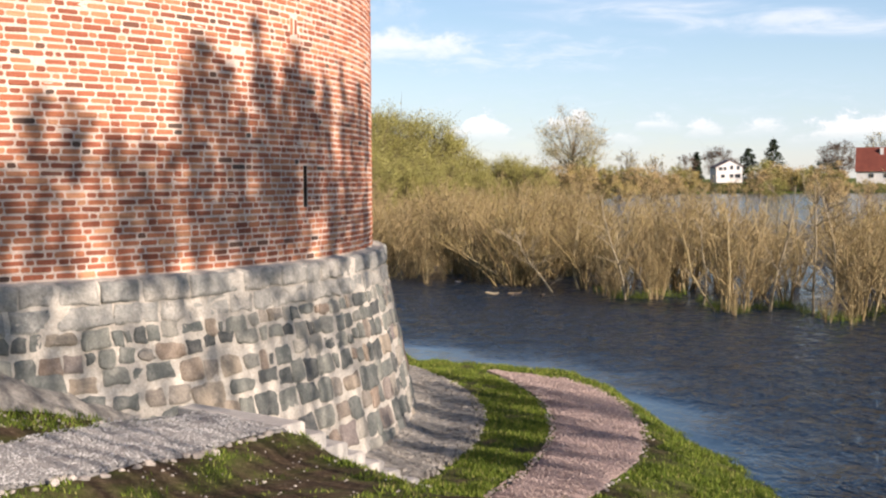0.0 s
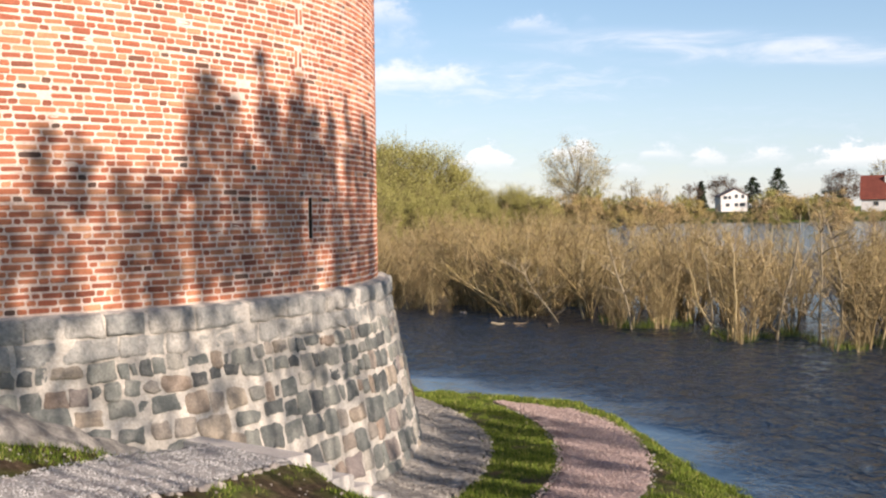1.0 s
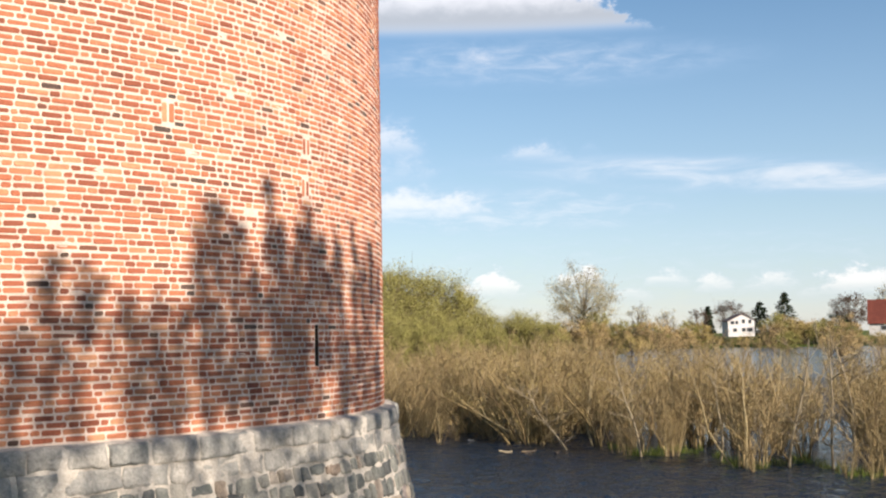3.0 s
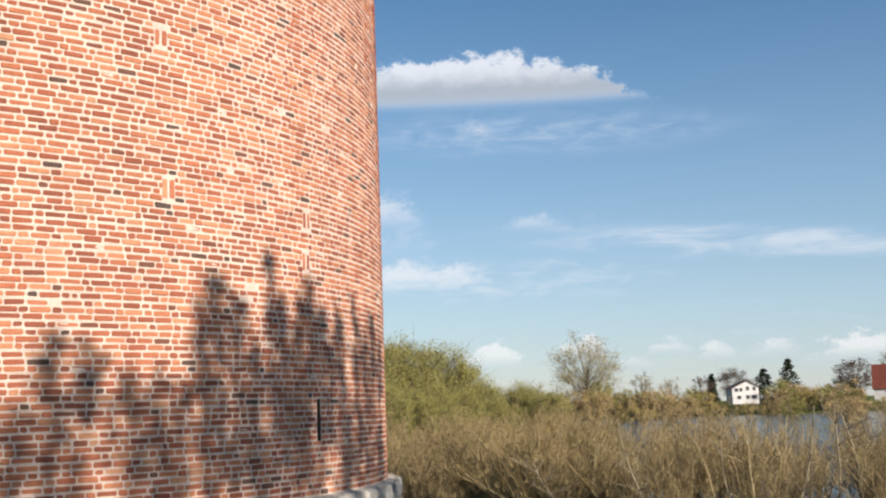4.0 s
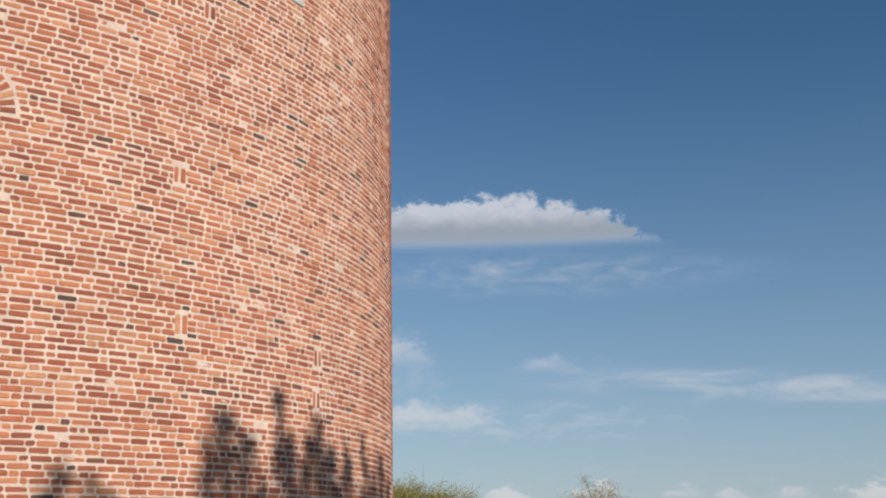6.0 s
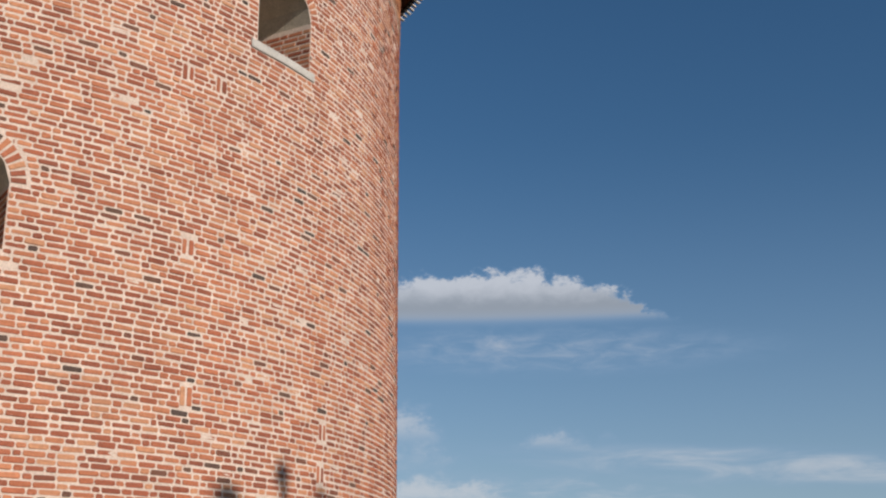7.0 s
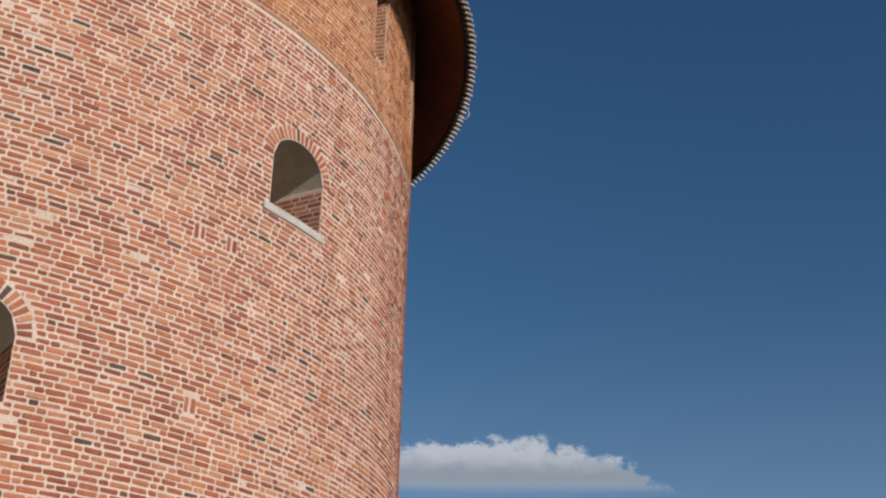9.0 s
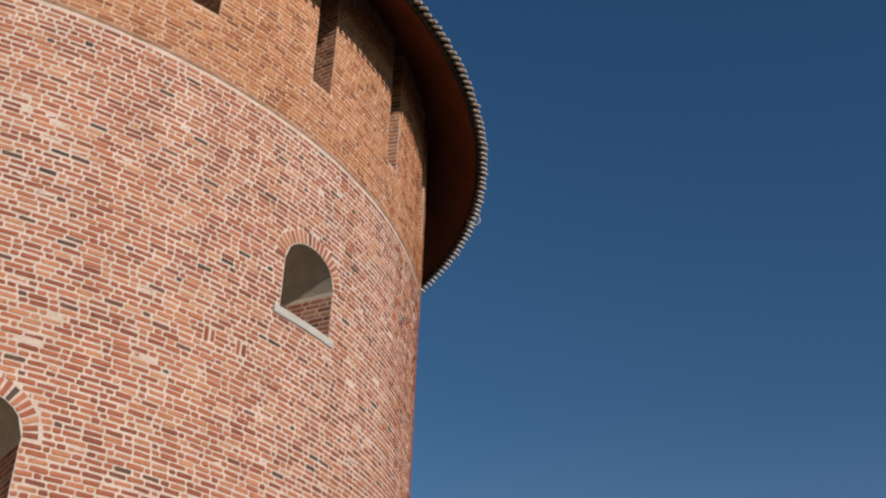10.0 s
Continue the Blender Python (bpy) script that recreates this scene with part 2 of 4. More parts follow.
def ribbon(name, r0, r1, t0, t1, mat, label, category, lift=0.025, edge=0.06, hfun=height):
    """A path laid on the ground round the tower, with frayed edges and real thickness."""
    nj, ni = max(2, int((t1 - t0) / 0.6)), 12
    vs, fs = [], []
    for j in range(nj + 1):
        th = t0 + (t1 - t0) * j / nj
        a = r0(th) + edge * noise.noise(Vector((th * 0.9, 1.0, 5))) + edge * 0.6 * noise.noise(Vector((th * 2.9, 2.0, 5)))
        c = r1(th) + edge * noise.noise(Vector((th * 0.9, 9.0, 5))) + edge * 0.6 * noise.noise(Vector((th * 2.9, 4.0, 5)))
        for i in range(ni + 1):
            r = a + (c - a) * i / ni
            p = P(th, r, 0)
            low = -0.08 if i in (0, ni) else 0.0
            z = hfun(p.x, p.y) + lift + low + 0.012 * n2(p.x, p.y, 0.25, 2)
            vs.append((p.x, p.y, z))
    for j in range(nj):
        for i in range(ni):
            q = j * (ni + 1) + i
            fs.append((q, q + 1, q + ni + 2, q + ni + 1))
    ob = from_lists(name, vs, fs, mat, flat=False)
    return tagged(ob, label, category, kind="structure")


def path_edge(t):
    """The outer edge of the lower path, which runs out into the bank."""
    return 12.64 - 0.25 * smooth(50, 36, t) - 0.45 * smooth(66, 82, t) - 0.72 * smooth(77, 85, t)


ribbon("path_lower", lambda t: 11.33, path_edge, 30, 84.6, PINKGRAVEL,
       "pinkish gravel footpath curving round the tower foot", "path", 0.05)
ribbon("path_upper", lambda t: 8.95 + 0.10 * max(0, min(20, 20 - t)), lambda t: 10.75 + 0.085 * max(0, min(20, 20 - t)) + 0.06 * math.sin(t * 0.9), -25, 22.2, GRAVEL, "pale grey gravel path beside the tower", "path", 0.045)
ribbon("apron", lambda t: 8.7, lambda t: 10.3 + 0.22 * smooth(75, 95, t), 24, 118, PAVING, "worn grey stone apron round the tower foot", "paving", 0.03, 0.05,
       lambda x, y: 0.15 * smooth(9.8, 8.9, polar(x, y)[1]))

# ---------------------------------------------------------------- tower
tower = new("tower")
tower.location = (CX, CY, 0)
tagged(tower, "round red brick fortress tower on a grey fieldstone plinth", "tower")


def Q(th, r, z):
    """The same as P, from the tower's own foot."""
    a = radians(th + BETA)
    return Vector((r * math.sin(a), -r * math.cos(a), z))


COURSE, JOINT = 0.0745, 0.0195
# putlog holes closed with two upright bricks: degrees and height of the middle
PUTLOGS = [(22.8, 6.14), (38.9, 6.06), (22.15, 7.84), (21.2, 9.97), (24.5, 9.97), (38.7, 5.53)]
PUT_W, PUT_H = 0.175, 0.215
# openings: left and right degrees, sill, springing, rise of the arch (0: square up to the eave)
WIN = (28.2, 35.3, 10.80, 11.53, 0.40)
WIN2 = (1.1, 8.1, 7.38, 8.10, 0.42)
SLITS = (40.0, 40.62, 3.30, 3.82, 0.0)
SLOTS = [(c - 1.45, c + 1.45, Z_SLOT, Z_EAVE + 0.6, 0.0) for c in [-13.4 + 14.6 * i for i in range(9)]]
HOLES = [WIN, WIN2, SLITS] + SLOTS


def hole_top(h, th, grow=0.0):
    """The height at which an opening ends, at th degrees; grow: metres wider all round."""
    a, c, z0, z1, rise = h
    if rise == 0:
        return z1
    mid, half = (a + c) / 2, (c - a) / 2
    g = math.degrees(grow / R)
    u = (th - mid) / (half + g)
    return z1 + (rise + grow) * math.sqrt(max(0.0, 1 - u * u))


def wall_surface(name, r, z0, z1, mat, parent, holes, depth, label=""):
    """The mortar face of the shaft with its openings and their reveals."""
    cuts = set(round(-180 + 3.0 * i, 4) for i in range(121))
    for h in holes:
        n = 14 if h[4] else 2
        cuts |= set(round(h[0] + (h[1] - h[0]) * i / n, 4) for i in range(n + 1))
    cuts = sorted(cuts)
    vs, fs, idx = [], [], []

    def quad(a, b, c, d, slot=0):
        k = len(vs)
        vs.extend((a, b, c, d))
        fs.append((k, k + 1, k + 2, k + 3))
        idx.append(slot)
    for a, c in zip(cuts, cuts[1:]):
        inside = sorted((h for h in holes if h[0] - 1e-6 <= a and c <= h[1] + 1e-6 and h[2] < z1 and h[2] >= z0), key=lambda h: h[2])
        la, lc = z0, z0
        for h in inside:
            quad(Q(a, r, la), Q(c, r, lc), Q(c, r, h[2]), Q(a, r, h[2]))
            la, lc = min(z1, hole_top(h, a)), min(z1, hole_top(h, c))
            quad(Q(a, r, h[2]), Q(c, r, h[2]), Q(c, r - depth, h[2]), Q(a, r - depth, h[2]), 1)
            if la < z1:
                quad(Q(a, r - depth, la), Q(c, r - depth, lc), Q(c, r, lc), Q(a, r, la), 1 if h[4] else 2)
            # slot 3: slit sides near-black, the shade of the depth put into the colour
            if abs(a - h[0]) < 1e-3:
                quad(Q(a, r, h[2]), Q(a, r - depth, h[2]), Q(a, r - depth, max(la, h[3])), Q(a, r, max(la, h[3])), 3 if h is SLITS else 2)
            if abs(c - h[1]) < 1e-3:
                quad(Q(c, r - depth, h[2]), Q(c, r, h[2]), Q(c, r, max(lc, h[3])), Q(c, r - depth, max(lc, h[3])), 3 if h is SLITS else 2)
        if min(la, lc) < z1:
            quad(Q(a, r, la), Q(c, r, lc), Q(c, r, z1), Q(a, r, z1))
    ob = from_lists(name, [tuple(v) for v in vs], fs, [mat, PLASTER, MORTAR, DARKWOOD_SHADE], parent, label)
    ob.data.polygons.foreach_set("material_index", idx)
    return ob


wall = wall_surface("wall", R - 0.001, Z_LEDGE - 0.1, Z_BAND - 0.03, MORTAR, tower, HOLES, 1.3)
upper_wall = wall_surface("parapet_wall", R + 0.014, Z_BAND + 0.0, Z_EAVE + 0.6, PARAPETMORTAR, tower, HOLES, 0.9, "orange brick parapet with square embrasures")


def ring(name, profile, mat, parent, label="", step=2.0, t0=-180, t1=180, jitter=0.0):
    """A body of revolution round the axis from a profile of (radius, height)."""
    n = int((t1 - t0) / step)
    vs, fs = [], []
    for j in range(n + 1):
        th = t0 + step * j
        for r, z in profile:
            vs.append(tuple(Q(th, r + jitter * noise.noise(Vector((th * 0.35, r * 3, z * 2))), z)))
    m_ = len(profile)
    for j in range(n):
        for i in range(m_ - 1):
            fs.append((j * m_ + i, (j + 1) * m_ + i, (j + 1) * m_ + i + 1, j * m_ + i + 1))
    return from_lists(name, vs, fs, mat, parent, label, flat=False)


ring("inner_wall", [(R - 1.31, 0.0), (R - 1.31, Z_BAND - 0.1), (R - 0.95, Z_BAND), (R - 0.95, Z_EAVE + 0.6)], PLASTER, tower)
ring("band", [(R - 0.02, Z_BAND - 0.07), (R + 0.004, Z_BAND - 0.055), (R + 0.012, Z_BAND - 0.035), (R + 0.018, Z_BAND - 0.015), (R + 0.013, Z_BAND + 0.004)], BANDMORTAR, tower,
     "smeared mortar offset below the parapet", 1.0, jitter=0.012)


# bricks: each course is a run of stretchers and headers, cut at the openings
def course_runs(z, t0, t1, rnd, odd):
    runs, x = [], t0
    deg = math.degrees(1 / R)
    x -= (0.180 if odd else 0.0) * deg + rnd.uniform(0, 0.30) * deg
    long = True
    while x < t1:
        w = rnd.gauss(0.214, 0.010) if long else rnd.gauss(0.098, 0.008)
        if rnd.random() < 0.04:
            w *= 0.75
        runs.append((x, x + w * deg))
        x += (w + 0.0165) * deg
        long = rnd.random() < (0.38 if long else 0.93)
    cut = []
    fills = [th for th, pz in PUTLOGS if abs(z - pz) < PUT_H / 2 + 0.02]
    for a, c in runs:
        if any(a < th + PUT_W / 2 * deg and c > th - PUT_W / 2 * deg for th in fills):
            for th in fills:
                lo, hi = th - PUT_W / 2 * deg, th + PUT_W / 2 * deg
                if a < hi and c > lo:
                    if lo - a > 0.25:
                        cut.append((a, lo))
                    if c - hi > 0.25:
                        cut.append((hi, c))
            continue
        for h in HOLES:
            ring_w = 0.21 if h[4] else 0.0
            g = math.degrees(ring_w / R) if z > h[3] + 0.01 else 0.0
            lo, hi = h[0] - g, h[1] + g
            if h[2] - 0.02 < z < hole_top(h, (h[0] + h[1]) / 2, ring_w) + 0.03:
                if h[4] and z > h[3]:
                    q = min(1.0, (z - h[3]) / (h[4] + ring_w))
                    half = (h[1] - h[0]) / 2 + g
                    s = half * math.sqrt(max(0.0, 1 - q * q))
                    lo, hi = (h[0] + h[1]) / 2 - s, (h[0] + h[1]) / 2 + s
                if a < hi and c > lo:
                    if a < lo - 0.13:
                        cut.append((a, lo - 0.05))
                    if c > hi + 0.13:
                        cut.append((hi + 0.05, c))
                    break
        else:
            cut.append((a, c))
    return cut


def brick_shape(rnd, w, h, d):
    """Corners of one worn brick about its middle: x along the wall, y inwards, z up."""
    j, e = 0.004, 0.007
    c = min(0.013, w * 0.2)
    ring_ = [(-1, -1, 0, 1), (-1, -1, 1, 0), (1, -1, 1, 0), (1, -1, 0, 1), (1, 1, 0, 1), (1, 1, 1, 0), (-1, 1, 1, 0), (-1, 1, 0, 1)]
    wob = [(rnd.uniform(-j, j), rnd.uniform(-j, j)) for _ in ring_]
    vs = []
    for y, s in ((d, 0.0), (e, 0.0), (0.0, e)):
        for (sx, sz, cx, cz), (jx, jz) in zip(ring_, wob):
            vs.append((sx * (w / 2 - s - c * cx) + jx, y + (rnd.uniform(-0.002, 0.002) if y == 0 else 0), sz * (h / 2 - s - c * cz) + jz))
    fs = [tuple(range(16, 24))]
    for k in (0, 8):
        for i in range(8):
            fs.append((k + i, k + (i + 1) % 8, k + 8 + (i + 1) % 8, k + 8 + i))
    return vs, fs


rnd = random.Random(11)
singles = []            # the stretch of the wall that lies nearest, brick by brick


def lay(name, z0, z1, r, mat, parent, t0, t1, label, pick=None):
    vs, fs = [], []
    n = int((z1 - z0) / COURSE)
    for i in range(n):
        z = z0 + COURSE * (i + 0.5)
        wob = 0.004 * math.sin(i * 1.7)
        for a, c in course_runs(z, t0, t1, rnd, i % 2):
            mid, w = (a + c) / 2, radians(c - a) * R
            if w < 0.02:
                continue
            h = COURSE - JOINT + rnd.gauss(0, 0.0025)
            y0 = rnd.gauss(0, 0.0022)
            if pick and pick(mid, z) and len(singles) < 300:
                singles.append((mid, z + wob, w, h, r + y0))
                continue
            sv, sf = brick_shape(rnd, w, h, 0.04)
            k = len(vs)
            tilt = rnd.gauss(0, 0.008)
            for x, y, zz in sv:
                vs.append(tuple(Q(mid + math.degrees(x / r), r + y0 - y, z + wob + zz + x * tilt)))
            fs.extend(tuple(k + q for q in f) for f in sf)
    ob = from_lists(name, vs, fs, mat, parent, label)
    return tagged(ob, kind="stuff")


lay("brickwork", Z_LEDGE + 0.005, Z_BAND - 0.04, R + 0.004, BRICK, wall, -6, 78, "", lambda th, z: 10.5 < th < 22.5 and 3.4 < z < 5.4)
lay("parapet_brickwork", Z_BAND + 0.0, Z_EAVE + 0.4, R + 0.020, BRICK_UP, upper_wall, -8, 78, "")

# bricks one by one on the nearest stretch of the shaft; alike bricks share a mesh
brick_meshes = {}
for th, z, w, h, r in singles:
    key = (round(w / 0.012), rnd.randrange(3))
    if key not in brick_meshes:
        me = bpy.data.meshes.new("brick")
        sv, sf = brick_shape(rnd, key[0] * 0.012, COURSE - JOINT, 0.04)
        me.from_pydata(sv, [], sf)
        me.materials.append(BRICK)
        brick_meshes[key] = me
    ob = new("brick", brick_meshes[key])
    ob.parent = wall
    ob.matrix_local = Matrix.Translation(Q(th, r, z)) @ Matrix.Rotation(radians(th + BETA), 4, "Z") @ Matrix.Rotation(rnd.gauss(0, 0.008), 4, "Y")


def arch_ring(h, n, width):
    """Bricks on edge round the head of an arched opening."""
    a, c, z0, z1, rise = h
    mid, half = (a + c) / 2, radians(c - a) / 2 * R
    for i in range(n):
        ang = math.pi * (i + 0.5) / n
        x0, y0 = -half * math.cos(ang), rise * math.sin(ang)
        nx, ny = -math.cos(ang) / half, math.sin(ang) / rise
        k = math.hypot(nx, ny)
        nx, ny = nx / k, ny / k
        tx, ty = ny, -nx
        seg = math.pi * math.sqrt((half + width * 0.4) ** 2 / 2 + (rise + width * 0.4) ** 2 / 2) / n
        w = seg - 0.024
        e = rnd.uniform(-0.02, 0.02)
        vs, fs = [], []
        for dep, s in ((0.05, 0.0), (-0.002, 0.0), (-0.008, 0.006)):
            for sx, sz in ((-1, -1), (1, -1), (1, 1), (-1, 1)):
                along = (0.012 + s) if sz < 0 else (width - 0.012 - s + e)
                wid = sx * (w / 2 * (0.88 if sz < 0 else 1.08) - s) + rnd.uniform(-0.003, 0.003)
                x, z = x0 + nx * along + tx * wid, y0 + ny * along + ty * wid
                vs.append(tuple(Q(mid + math.degrees(x / R), R + 0.0 - dep, z1 + z)))
        fs.append((8, 9, 10, 11))
        for q in (0, 4):
            for j in range(4):
                fs.append((q + j, q + (j + 1) % 4, q + 4 + (j + 1) % 4, q + 4 + j))
        from_lists("arch_brick", vs, fs, BRICK, wall)


for th, z in PUTLOGS:
    for sx in (-1, 1):
        sv, sf = brick_shape(rnd, 0.062 + rnd.uniform(-0.008, 0.008), 0.19 + rnd.uniform(-0.03, 0.03), 0.04)
        o = math.degrees(0.048 / R) * sx
        from_lists("putlog_brick", [tuple(Q(th + o + math.degrees(x / R), R + 0.003 - y, z + zz)) for x, y, zz in sv], sf, BRICK, wall)

arch_ring(WIN, 21, 0.20)
arch_ring(WIN2, 21, 0.20)


def jamb_bricks(th, r_out, z0, z1, depth, mat, parent, name, sign, joint=0.022):
    """Bricks in the side of an opening at th degrees; sign: the way the jamb faces."""
    vs, fs = [], []
    n = int((z1 - z0) / COURSE)
    for i in range(n):
        y = 0.01 - (0.06 if i % 2 else 0.0)
        while y < depth:
            w = rnd.choice((0.11, 0.22, 0.22))
            a, c = max(0.012, y), min(depth, y + w)
            z = z0 + COURSE * (i + 0.5)
            if c - a > 0.03:
                k = len(vs)
                o = math.degrees((0.005 + rnd.uniform(0, 0.003)) / R) * sign
                for t in (th, th + o):
                    e = 0.0 if t == th else 0.004
                    for rr, zz in ((a + e, -1), (c - e, -1), (c - e, 1), (a + e, 1)):
                        vs.append(tuple(Q(t, r_out - rr, z + zz * ((COURSE - joint) / 2 - e))))
                fs.append((k + 4, k + 5, k + 6, k + 7))
                fs.extend((k + j, k + (j + 1) % 4, k + 4 + (j + 1) % 4, k + 4 + j) for j in range(4))
            y += w + joint
    return tagged(from_lists(name, vs, fs, mat, parent), kind="stuff")


jamb_bricks(WIN[1], R, WIN[2] + 0.0, WIN[2] + 0.71, 1.27, BRICK, wall, "jamb_brickwork", -1)
jamb_bricks(WIN2[1], R, WIN2[2] + 0.0, WIN2[2] + 0.70, 1.27, BRICK, wall, "jamb_brickwork", -1)
for h in SLOTS[1:7]:
    jamb_bricks(h[1], R + 0.014, h[2], h[3], 0.85, BRICK_UP, upper_wall, "jamb_brickwork", -1)


def window_sill(h, z):
    """A pale straight slab across the foot of an opening, its ends cut to the curve."""
    vs, fs = [], []
    n = 8
    for i in range(n + 1):
        th = h[0] - 0.75 + (h[1] - h[0] + 1.35) * i / n
        wob = 0.008 * noise.noise(Vector((th, z, 0)))
        for r, zz in ((R - 1.0, z - 0.06), (R + 0.012, z - 0.115 + wob), (R + 0.022, z - 0.105), (R + 0.022 + wob, z - 0.012), (R + 0.01, z + 0.006), (R - 1.0, z + 0.03)):
            vs.append(tuple(Q(th, r, zz)))
    for i in range(n):
        fs.extend((i * 6 + j, (i + 1) * 6 + j, (i + 1) * 6 + (j + 1) % 6, i * 6 + (j + 1) % 6) for j in range(6))
    fs.append(tuple(range(5, -1, -1)))
    fs.append(tuple(n * 6 + j for j in range(6)))
    return from_lists("window_sill", vs, fs, SLAB, wall, "pale concrete window sill")


window_sill(WIN, WIN[2])

# dark sheet added inside the slit: its shade is put into the colour
bm = bmesh.new()
quad = [bm.verts.new(Q(t, R - 0.05, z)) for t, z in ((SLITS[0] - 0.2, SLITS[2]), (SLITS[1] + 0.2, SLITS[2]), (SLITS[1] + 0.2, SLITS[3]), (SLITS[0] - 0.2, SLITS[3]))]
face = bm.faces.new(quad)
ext = bmesh.ops.extrude_face_region(bm, geom=[face])
for v in [g for g in ext["geom"] if isinstance(g, bmesh.types.BMVert)]:
    v.co -= Q((SLITS[0] + SLITS[1]) / 2, 0.04, 0)
part("slit_shade", bm, BARK, wall, "added dark sheet standing for the shade in the slit")

# ---------------------------------------------------------------- plinth
plinth = ring("plinth", [(9.42, -0.5), (9.27, 0.0), (9.08, 0.9), (8.92, 1.7), (8.80, 2.28), (8.78, 2.58), (8.72, 2.615), (8.55, 2.63)], MORTAR_STONE, tower,
              "battered grey fieldstone plinth", 1.0, jitter=0.03)
BATTER = [(-0.5, 9.42), (0.0, 9.27), (0.9, 9.08), (1.7, 8.92), (2.28, 8.80), (2.58, 8.78), (2.7, 8.72)]


def batter(z):
    for (a, ra), (c, rc) in zip(BATTER, BATTER[1:]):
        if z <= c:
            return ra + (rc - ra) * (z - a) / (c - a)
    return BATTER[-1][1]


def round_off(poly, times):
    for _ in range(times):
        out = []
        for i in range(len(poly)):
            a, c = poly[i], poly[(i + 1) % len(poly)]
            out.append((a[0] * 0.83 + c[0] * 0.17, a[1] * 0.83 + c[1] * 0.17))
            out.append((a[0] * 0.17 + c[0] * 0.83, a[1] * 0.17 + c[1] * 0.83))
        poly = out
    return poly


def stone(poly, place, mat, parent, name, rise, gap, seed, rounds=2, craggy=1.0):
    """One stone from its outline on a surface: a sunk rim, a shoulder and a gently domed, uneven face."""
    cx, cy = sum(p[0] for p in poly) / len(poly), sum(p[1] for p in poly) / len(poly)
    size = max(0.05, min(max(p[0] for p in poly) - min(p[0] for p in poly), max(p[1] for p in poly) - min(p[1] for p in poly)))
    k0 = max(0.45, 1 - 2 * gap / size)
    pts = [(cx + (x - cx) * k0, cy + (y - cy) * k0) for x, y in poly]
    if rounds:
        pts = round_off(pts, rounds)
    fine = []
    for (x, y), (x2, y2) in zip(pts, pts[1:] + pts[:1]):
        parts = max(1, int(math.hypot(x2 - x, y2 - y) / 0.055))
        fine.extend((x + (x2 - x) * i / parts, y + (y2 - y) * i / parts) for i in range(parts))
    pts = [(x + 0.020 * n2(x, y, 0.10, seed) + 0.011 * n2(x, y, 0.035, seed), y + 0.020 * n2(x, y, 0.10, seed + 9) + 0.011 * n2(x, y, 0.035, seed + 5)) for x, y in fine]
    n, vs, fs = len(pts), [], []
    tip = (rnd.uniform(-0.012, 0.012), rnd.uniform(-0.012, 0.012))
    for k, up in ((1.02, -0.04), (1.0, 0.2), (0.93, 0.7), (0.62, 0.95)):
        for x, y in pts:
            u, v = cx + (x - cx) * k, cy + (y - cy) * k
            lift = (-0.04 if up < 0 else rise * up + craggy * (0.016 * n2(u, v, 0.09, seed) + 0.008 * n2(u, v, 0.03, seed)) * up + ((u - cx) * tip[0] + (v - cy) * tip[1]) * 4)
            vs.append(tuple(place(u, v, lift)))
    vs.append(tuple(place(cx, cy, rise)))
    for q in range(3):
        for i in range(n):
            fs.append((q * n + i, q * n + (i + 1) % n, (q + 1) * n + (i + 1) % n, (q + 1) * n + i))
    fs.extend((3 * n + i, 3 * n + (i + 1) % n, 4 * n) for i in range(n))
    return from_lists(name, vs, fs, mat, parent, flat=False)


U0, U1 = 5.0, 84.0
RB = 9.05


def on_plinth(u, v, lift):
    return Q(U0 + math.degrees(u / RB), batter(v) + lift, v)


width = radians(U1 - U0) * RB
rs = random.Random(4)
z, k = -0.06, 0
for hgt in (0.31, 0.32, 0.33, 0.31, 0.27, 0.24, 0.22, 0.20):     # rough rows of rounded squarish stones
    x = rs.uniform(-0.2, 0)
    while x < width:
        w = hgt * rs.choice((0.6, 0.85, 1.05, 1.25, 1.5, 1.9))
        base = z + 0.09 * noise.noise(Vector((x * 0.8, z * 5, 3)))
        tall = hgt * rs.choice((0.72, 0.85, 0.93, 1.0, 1.06))
        lo = base + (hgt - tall) * rs.random()
        q = lambda a: rs.uniform(-a, a) * hgt
        poly = [(x + q(0.13), lo + q(0.10)), (x + w * rs.uniform(0.4, 0.6), lo + q(0.10)), (x + w + q(0.13), lo + q(0.10)), (x + w + q(0.05), lo + tall * rs.uniform(0.4, 0.6)),
                (x + w + q(0.13), lo + tall + q(0.10)), (x + w * rs.uniform(0.35, 0.65), min(2.17, lo + tall + q(0.10))), (x + q(0.13), lo + tall + q(0.10)), (x + q(0.05), lo + tall * rs.uniform(0.4, 0.6))]
        stone(poly, on_plinth, STONE, plinth, "stone", rs.uniform(0.012, 0.036), rs.choice((0.009, 0.012, 0.016, 0.021, 0.027)), k * 0.37, 1, 1.3)
        k += 1
        x += w
    z += hgt
# dressed blocks along the top in two rows
for z0, z1, prd in ((2.14, 2.36, 0.0), (2.365, 2.615, 0.012)):
    x = rs.uniform(-0.5, 0)
    while x < width:
        w = rs.choice((0.26, 0.36, 0.45, 0.55, 0.7, 0.85)) * rs.uniform(0.9, 1.1)
        j = [rs.uniform(-0.022, 0.022) for _ in range(8)]
        poly = [(x + j[0], z0 + j[1]), (x + w / 2, z0 + j[2] * 1.5), (x + w + j[3], z0 + j[4]), (x + w + j[5], z1 + j[6]), (x + w / 2, z1), (x, z1 + j[7] * 0.5)]
